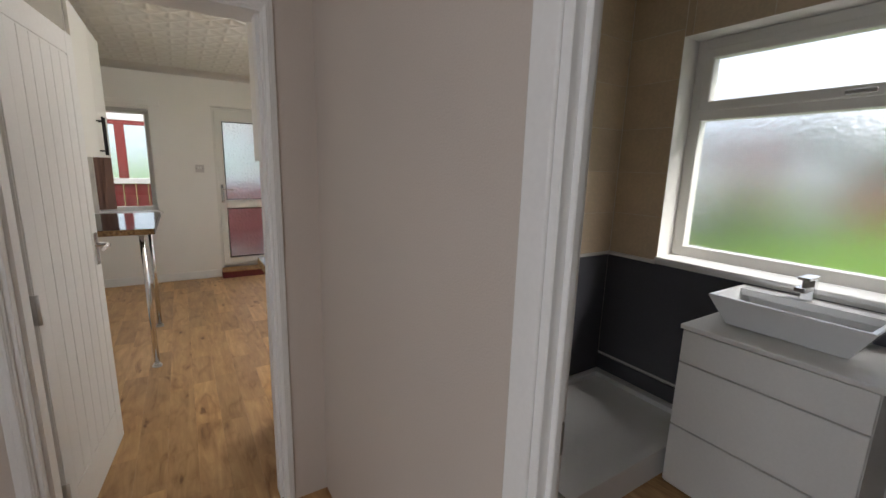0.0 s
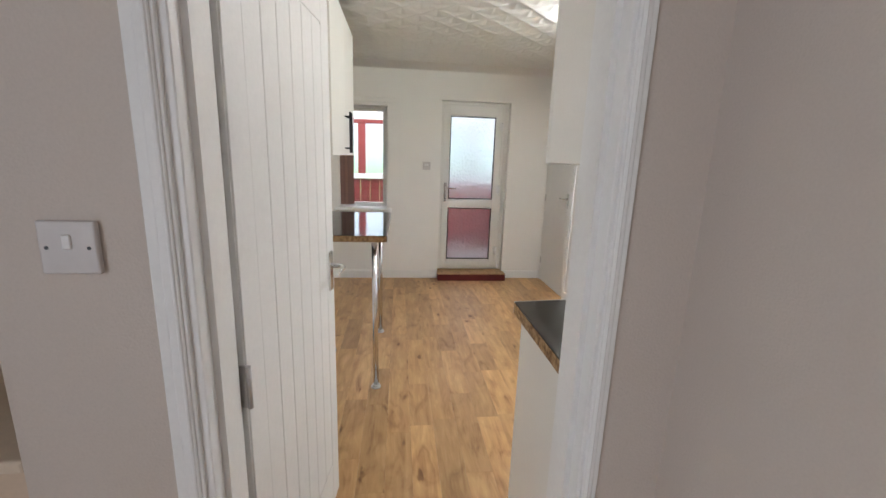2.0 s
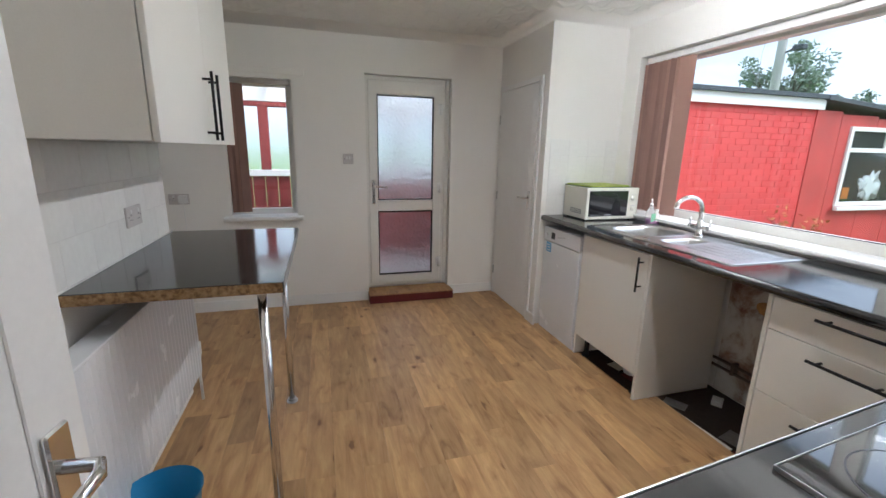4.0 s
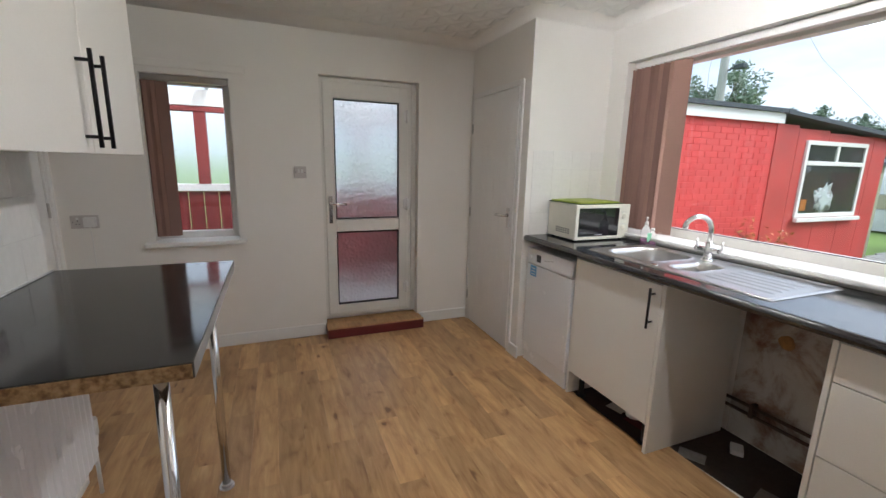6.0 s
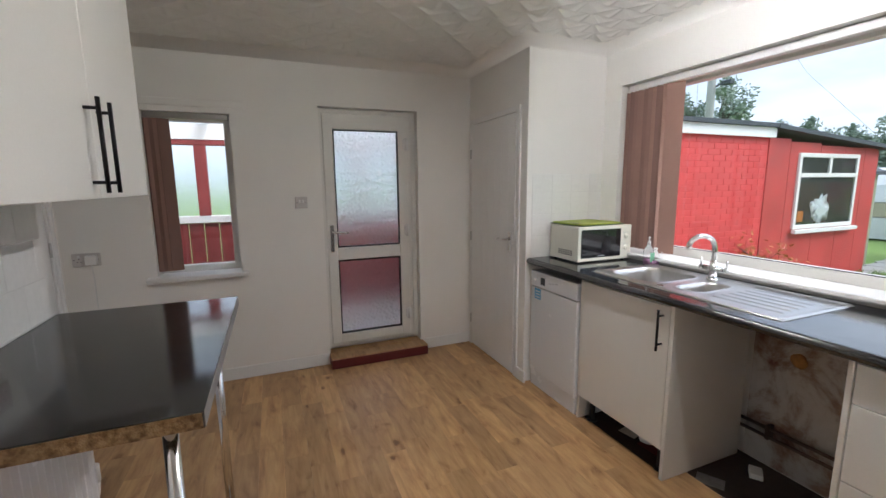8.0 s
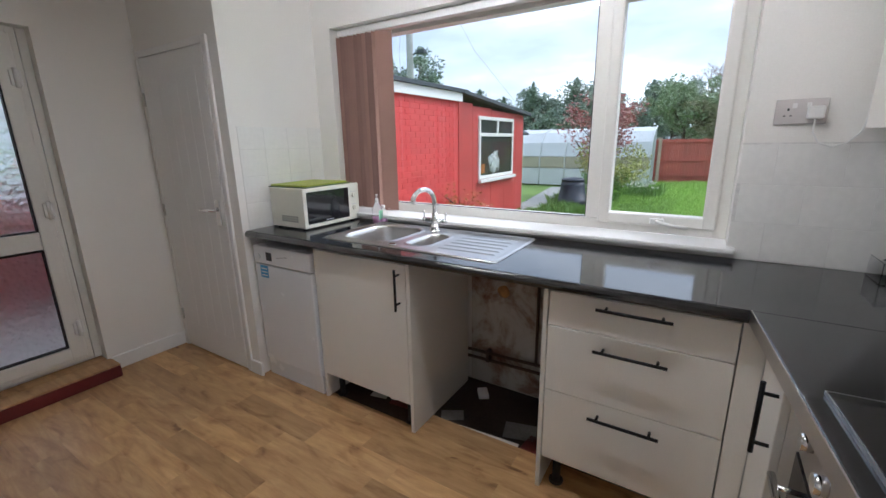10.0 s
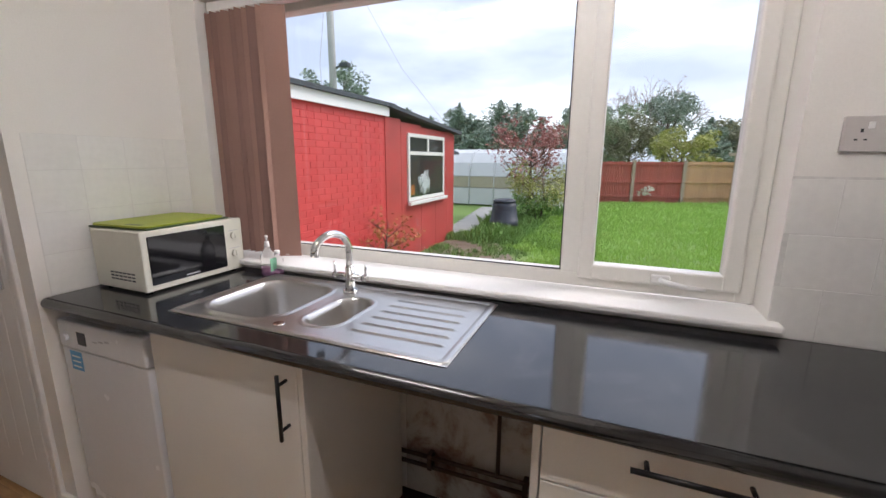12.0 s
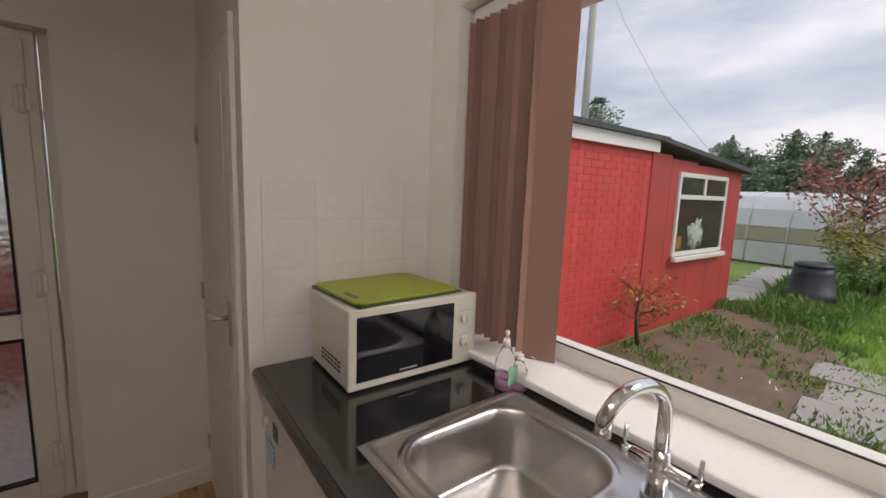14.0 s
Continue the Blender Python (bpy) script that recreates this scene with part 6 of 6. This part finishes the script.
def make_tree(name, at, h, r, leaf, label, seed, n=2600, size=0.09, shape="round", group="", density=1.0, limbs=9):
    g = random.Random(seed)
    t = thing(name, at, label, "tree" if h > 1.8 else "bush", group)
    bm = bmesh.new()
    tips = []
    bm_tube(bm, [(0, 0, 0), (g.uniform(-0.1, 0.1) * r, g.uniform(-0.1, 0.1) * r, h * 0.45), (0, 0, h * 0.9)], [0.03 * h, 0.02 * h, 0.004 * h], 8)
    for k in range(limbs):
        a = 2 * math.pi * k / limbs + g.uniform(-0.4, 0.4)
        z0 = h * g.uniform(0.12 if shape != "round" else 0.28, 0.8)
        if shape == "cone":
            reach = r * (1.05 - z0 / h)
            z1 = z0 + reach * 0.1
        else:
            reach = r * g.uniform(0.55, 0.95)
            z1 = min(h * 0.97, z0 + h * g.uniform(0.1, 0.35))
        tip = (math.cos(a) * reach, math.sin(a) * reach, z1)
        mid = (tip[0] * 0.5, tip[1] * 0.5, z0 + (z1 - z0) * 0.35)
        bm_tube(bm, [(0, 0, z0), mid, tip], [0.011 * h, 0.007 * h, 0.002 * h], 5)
        tips += [tip, mid]
        for _ in range(3):
            e = (tip[0] + g.uniform(-0.3, 0.3) * r, tip[1] + g.uniform(-0.3, 0.3) * r, tip[2] + g.uniform(0, 0.18) * h)
            bm_tube(bm, [mid, e], [0.004 * h, 0.0012 * h], 4)
            tips.append(e)
    part("trunk", bm, bark if shape != "bare" else twig, t, "tapered trunk with limbs")
    vs, fs = [], []
    tips.append((0, 0, h * 0.93))
    if n:
        m = max(8, n // len(tips))
        for tp in tips:
            q = r * g.uniform(0.2, 0.36)
            leaves_into(vs, fs, tp, q, q, q * 0.8, m, size, g)
        if shape == "cone":
            for _ in range(90):
                z = h * g.random() ** 1.2
                rr = r * (1 - z / h) * g.uniform(0.5, 1.0) + 0.05
                a = g.uniform(0, 6.28)
                leaves_into(vs, fs, (math.cos(a) * rr * 0.8, math.sin(a) * rr * 0.8, z), rr * 0.35 + 0.05, rr * 0.35 + 0.05, h * 0.05, 40, size, g)
        c = new("crown", mesh_of("crown", vs, fs, leaf)); c.parent = t
    return t


make_tree("red_bush", (12.6, 4.15, GZ), 2.35, 0.95, leaf_red, "shrub with dark pink blossom and thin stems", 3, 2600, 0.045, limbs=12)
make_tree("green_bush", (12.1, 3.75, GZ), 1.35, 0.85, leaf_yellow, "loose yellow-green shrub beside the compost bin", 4, 2200, 0.04, limbs=12)
make_tree("green_bush", (12.0, 3.85, GZ), 0.7, 0.6, leaf_green, "low dark green shrub", 6, 1500, 0.04)
frng = random.Random(21)
for k in range(15):
    y = 4.5 + k * 1.75 + frng.uniform(-0.5, 0.5)
    x = 38 + frng.uniform(-2, 2)
    make_tree("conifer", (x, y, GZ), frng.uniform(4.9, 6.2), frng.uniform(2.1, 2.9), leaf_conifer_haze, "tall dark green conifer beyond the gardens", 40 + k, 5200, 0.13, "cone", "conifers beyond the gardens")
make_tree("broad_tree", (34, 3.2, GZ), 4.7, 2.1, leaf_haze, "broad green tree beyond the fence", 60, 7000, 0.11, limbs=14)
make_tree("broad_tree", (33, 1.2, GZ), 4.1, 1.7, leaf_olive, "olive-green tree beyond the fence", 61, 6000, 0.10, limbs=14)


def bare_tree(name, at, h, label, seed, group=""):
    """A leafless tree: limbs that fork five times into fine twigs."""
    g = random.Random(seed)
    t = thing(name, at, label, "tree", group)
    bm, ends = bmesh.new(), []

    def grow(p, d, length, rad, level):
        mid = p + d * length * 0.5 + Vector((g.uniform(-1, 1), g.uniform(-1, 1), 0)) * length * 0.06
        q = p + d * length
        bm_tube(bm, [p, mid, q], [rad, rad * 0.85, rad * 0.65], 5 if level < 2 else 3, False)
        if level == 5:
            ends.append(q)
            return
        for _ in range(3 if level else 5):
            e = Vector((g.gauss(0, 1), g.gauss(0, 1), g.gauss(0, 0.7))).normalized()
            grow(q, (d + e * 0.72 + Vector((0, 0, 0.12))).normalized(), length * g.uniform(0.6, 0.85), rad * 0.55, level + 1)
    grow(Vector((0, 0, 0)), Vector((0.02, 0.03, 1)).normalized(), h * 0.30, 0.022 * h, 0)
    part("trunk", bm, twig, t, "pale trunk, limbs and twigs")
    vs, fs = [], []
    for e in ends[::2]:
        leaves_into(vs, fs, e, 0.16, 0.16, 0.16, 2, 0.06, g)
    c = new("crown", mesh_of("crown", vs, fs, leaf_bud)); c.parent = t


bare_tree("bare_tree", (44, -1.8, GZ), 9.4, "tall nearly bare tree with fine pale twigs", 62)
bare_tree("bare_tree", (46, 2.6, GZ), 8.2, "smaller nearly bare tree with fine pale twigs", 63)
make_tree("evergreen_tree", (41, -1.6, GZ), 6.6, 2.4, leaf_conifer_haze, "dark evergreen tree before the bare tree", 63, 7000, 0.11, limbs=14)
make_tree("conifer", (30, -2.9, GZ), 3.9, 1.3, leaf_conifer_haze, "dark cone-shaped conifer behind the fence", 64, 2600, 0.12, "cone")
make_tree("conifer", (32, -4.2, GZ), 3.9, 1.0, leaf_conifer_haze, "dark cone-shaped conifer behind the fence", 65, 2600, 0.12, "cone")
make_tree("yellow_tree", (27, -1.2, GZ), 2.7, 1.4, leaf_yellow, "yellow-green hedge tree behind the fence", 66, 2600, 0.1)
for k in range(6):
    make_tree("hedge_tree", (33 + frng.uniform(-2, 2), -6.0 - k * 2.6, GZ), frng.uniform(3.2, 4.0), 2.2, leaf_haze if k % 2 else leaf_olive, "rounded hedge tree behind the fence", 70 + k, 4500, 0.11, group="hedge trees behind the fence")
make_tree("evergreen_tree", (19.0, 15.0, GZ), 5.0, 1.4, leaf_conifer_haze, "dark evergreen behind the shed roof", 80, 5000, 0.10, limbs=12)
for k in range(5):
    make_tree("hedge_tree", (30 + k * 1.5, 26 + k * 4, GZ), 5.0, 2.5, leaf_conifer_haze, "dark hedge tree far beyond the shed", 90 + k, 1800, 0.2, group="far hedge trees")


def tufts(name, n, area, hmin, hmax, w, material, label, seed, keep=lambda x, y: True):
    """Blades of three sides, joined into one sheet."""
    g = np.random.RandomState(seed)
    xs, ys = g.uniform(area[0], area[1], n), g.uniform(area[2], area[3], n)
    ok = np.array([keep(a, b) for a, b in zip(xs, ys)])
    xs, ys = xs[ok], ys[ok]
    n = len(xs)
    hh = g.uniform(hmin, hmax, n) * (1 + 0.45 * np.sin(xs * 4.1 + 1.7 * np.sin(ys * 2.3)) * np.sin(ys * 3.7 + 1.3 * np.sin(xs * 2.9)))
    an = g.uniform(0, 2 * np.pi, n)
    le = g.uniform(0.2, 0.7, n) * hh
    la = g.uniform(0, 2 * np.pi, n)
    base = np.stack([xs, ys, np.full(n, GZ)], -1)
    side = np.stack([np.cos(an) * w, np.sin(an) * w, np.zeros(n)], -1)
    tip = base + np.stack([np.cos(la) * le, np.sin(la) * le, hh], -1)
    mid = base + np.stack([np.cos(la) * le * 0.3, np.sin(la) * le * 0.3, hh * 0.6], -1)
    v = np.stack([base - side, base + side, mid + side * 0.7, tip, mid - side * 0.7], 1).reshape(-1, 3)
    f = (np.arange(n)[:, None] * 5 + np.arange(5)[None, :])
    me = bpy.data.meshes.new(name)
    me.from_pydata(v.tolist(), [], f.tolist())
    me.materials.append(material)
    return tagged(new(name, me), label, "grass", "", "stuff")


def on_lawn(x, y):
    edge = 2.1 + 0.42 * (x - 4.6)
    return y < min(edge, 4.2) + 0.2 * math.sin(x * 3)


tufts("lawn", 60000, (4.5, 12, -4.5, 4.2), 0.04, 0.10, 0.006, grass_m, "long bright green lawn grass", 1, on_lawn)
tufts("far_lawn", 50000, (12, 19.5, -9, 4.4), 0.06, 0.13, 0.011, grass_m, "bright green lawn grass further away", 2)
tufts("weeds", 22000, (4.4, 12.5, 2.2, 5.0), 0.02, 0.09, 0.013, leaf_green, "low green weeds on the soil bed", 3, lambda x, y: noise.noise((x * 1.5, y * 1.5, 0)) + 0.7 * noise.noise((x * 9, y * 9, 3)) > 0.10 - 0.06 * (x - 5))
tufts("taller_weeds", 5000, (8.6, 12.8, 3.6, 5.1), 0.08, 0.24, 0.013, leaf_green, "taller green weeds round the compost bin", 4, lambda x, y: (x - 10.75) ** 2 + (y - 4.4) ** 2 > 0.2 and not (9.2 < x < 14 and 4.75 < y - 0.13 * (x - 9.2) < 5.4))
tufts("slab_weeds", 700, (2.8, 4.6, 0.5, 4.4), 0.02, 0.07, 0.006, leaf_green, "small weeds between the slabs", 5, lambda x, y: abs(((x - XW - 0.29) % 0.6) - 0.59) < 0.03 or abs(((y + 3.2) % 0.6) - 0.59) < 0.03)
tufts("daffodils", 500, (12.9, 13.9, 2.6, 3.6), 0.2, 0.36, 0.012, leaf_green, "clump of daffodil leaves on the lawn", 6)
vs, fs = [], []
g6 = random.Random(6)
for _ in range(26):
    leaves_into(vs, fs, (g6.uniform(12.9, 13.8), g6.uniform(2.7, 3.5), GZ + g6.uniform(0.28, 0.4)), 0.03, 0.03, 0.02, 7, 0.035, g6)
tagged(new("daffodil_flowers", mesh_of("daffodil_flowers", vs, fs, petal)), "pale daffodil flowers above the leaves", "flowers", "", "stuff")
vs, fs = [], []
for _ in range(20):
    leaves_into(vs, fs, (18.2 + g6.uniform(-0.1, 0.1), 0.9 + g6.uniform(-0.25, 0.25), GZ + g6.uniform(0.35, 0.65)), 0.05, 0.05, 0.05, 14, 0.04, g6)
tagged(new("white_flowers", mesh_of("white_flowers", vs, fs, petal)), "white flowering shrub at the foot of the fence", "flowers", "", "stuff")
hg = random.Random(12)
pts = []
for k in range(130):
    a = k * 0.33
    r = 0.17 + 0.07 * math.sin(k * 0.21) + hg.uniform(-0.015, 0.015)
    pts.append((math.cos(a) * r * 1.1 + 0.0022 * (k - 65), math.sin(a) * r * 1.7, 0.02 + 0.0004 * k + hg.uniform(0, 0.012)))
tagged(obj("garden_hose", tube(pts, 0.0075, 6), mat("yellow_hose", (0.46, 0.42, 0.16), 0.5), (6.25, 2.45, GZ + 0.02)), "tangled pale yellow garden hose lying on the ground", "hose")
for k, (sx, sy) in enumerate(((6.35, 3.05), (6.95, 3.25), (5.75, 3.1), (5.75, 2.5), (6.35, 2.45))):
    tagged(obj("paving_slab", box(-0.29, 0.29, -0.29, 0.29, -0.02, 0.012 + 0.003 * (k % 3), 0.006, 1), concrete, (sx, sy, GZ + 0.02), 4 + k), "worn grey concrete paving slab in the soil", "paving slab", "loose slabs in the soil")
make_tree("young_plant", (5.95, 4.85, GZ), 0.85, 0.42, mat("orange_leaf", (0.42, 0.22, 0.06), 0.6), "young plant with orange-green leaves before the brick wall", 8, 260, 0.03, limbs=9)

# ---- tiles last ----
side_wall = bpy.data.objects["wall_cupboard"]
tiles(side_wall, "y", YC, -1, XC + 0.045, XW, WT1 + 0.002, 1.515, 0.165, 0.1525, tile_paint)
tiles(wall_window, "x", XW, -1, YP, WK[0], WT1 + 0.002, 1.392, 0.20, 0.152, tile_paint, 0.5)
tiles(wall_part, "y", YP, 1, 0.45, XW - 0.006, WT1 + 0.002, 1.41, 0.20, 0.152, tile_paint, 0.5)
tiles(wall_left, "x", XL, 1, 1.9, 3.455, BT1 + 0.002, 1.418, 0.20, 0.152, tile_paint, 0.5)
tiles(wall_window, "x", XW, -1, WB[1] + 0.001, YH, 0.925, 2.39, 0.35, 0.245, cream_tile)
tiles(wall_window, "x", XW, -1, WB[0], WB[1], WB[3] + 0.001, 2.39, 0.35, 0.28, cream_tile)
tiles(wall_part, "y", YH, -1, 0.67, XW - 0.006, 0.925, 2.39, 0.35, 0.245, cream_tile)

# ---- floor planks, last ----
plank_meshes = {}
rng = random.Random(5)


def plank(parent, x, y0, y1, w):
    n = max(0.05, round(y1 - y0, 2))
    key = (round(w, 3), n)
    if key not in plank_meshes:
        bm = bmesh.new()
        bm_box(bm, 0.0, w - 0.0005, 0.0, (y1 - y0) - 0.0005, -0.005, 0.0)
        me = bpy.data.meshes.new("plank")
        bm.to_mesh(me); bm.free()
        me.materials.append(oak)
        plank_meshes[key] = me
    ob = new("plank", plank_meshes[key])
    ob.location, ob.parent = (x, y0, 0), parent
    return ob


floor = tagged(new("floor"), "oak-effect vinyl floor in short staggered planks", "floor", "", "structure")
PWID = 0.125
for cx in range(int(3.9 / PWID)):
    x = XA + cx * PWID
    y = -1.6 - rng.random() * 0.5
    while y < YB:
        n = rng.choice((0.42, 0.5, 0.58, 0.66))
        a, b = max(y, -1.6), min(y + n, YB)
        y += n
        if b - a < 0.04 or x + PWID > XW:
            continue
        if x >= XC and b > 3.0 or (x + PWID > 1.96 and 1.4 < b and a > 0.84):
            continue
        if x + PWID < -0.95 and (b < 3.0):
            continue
        plank(floor, x, a, b, PWID)
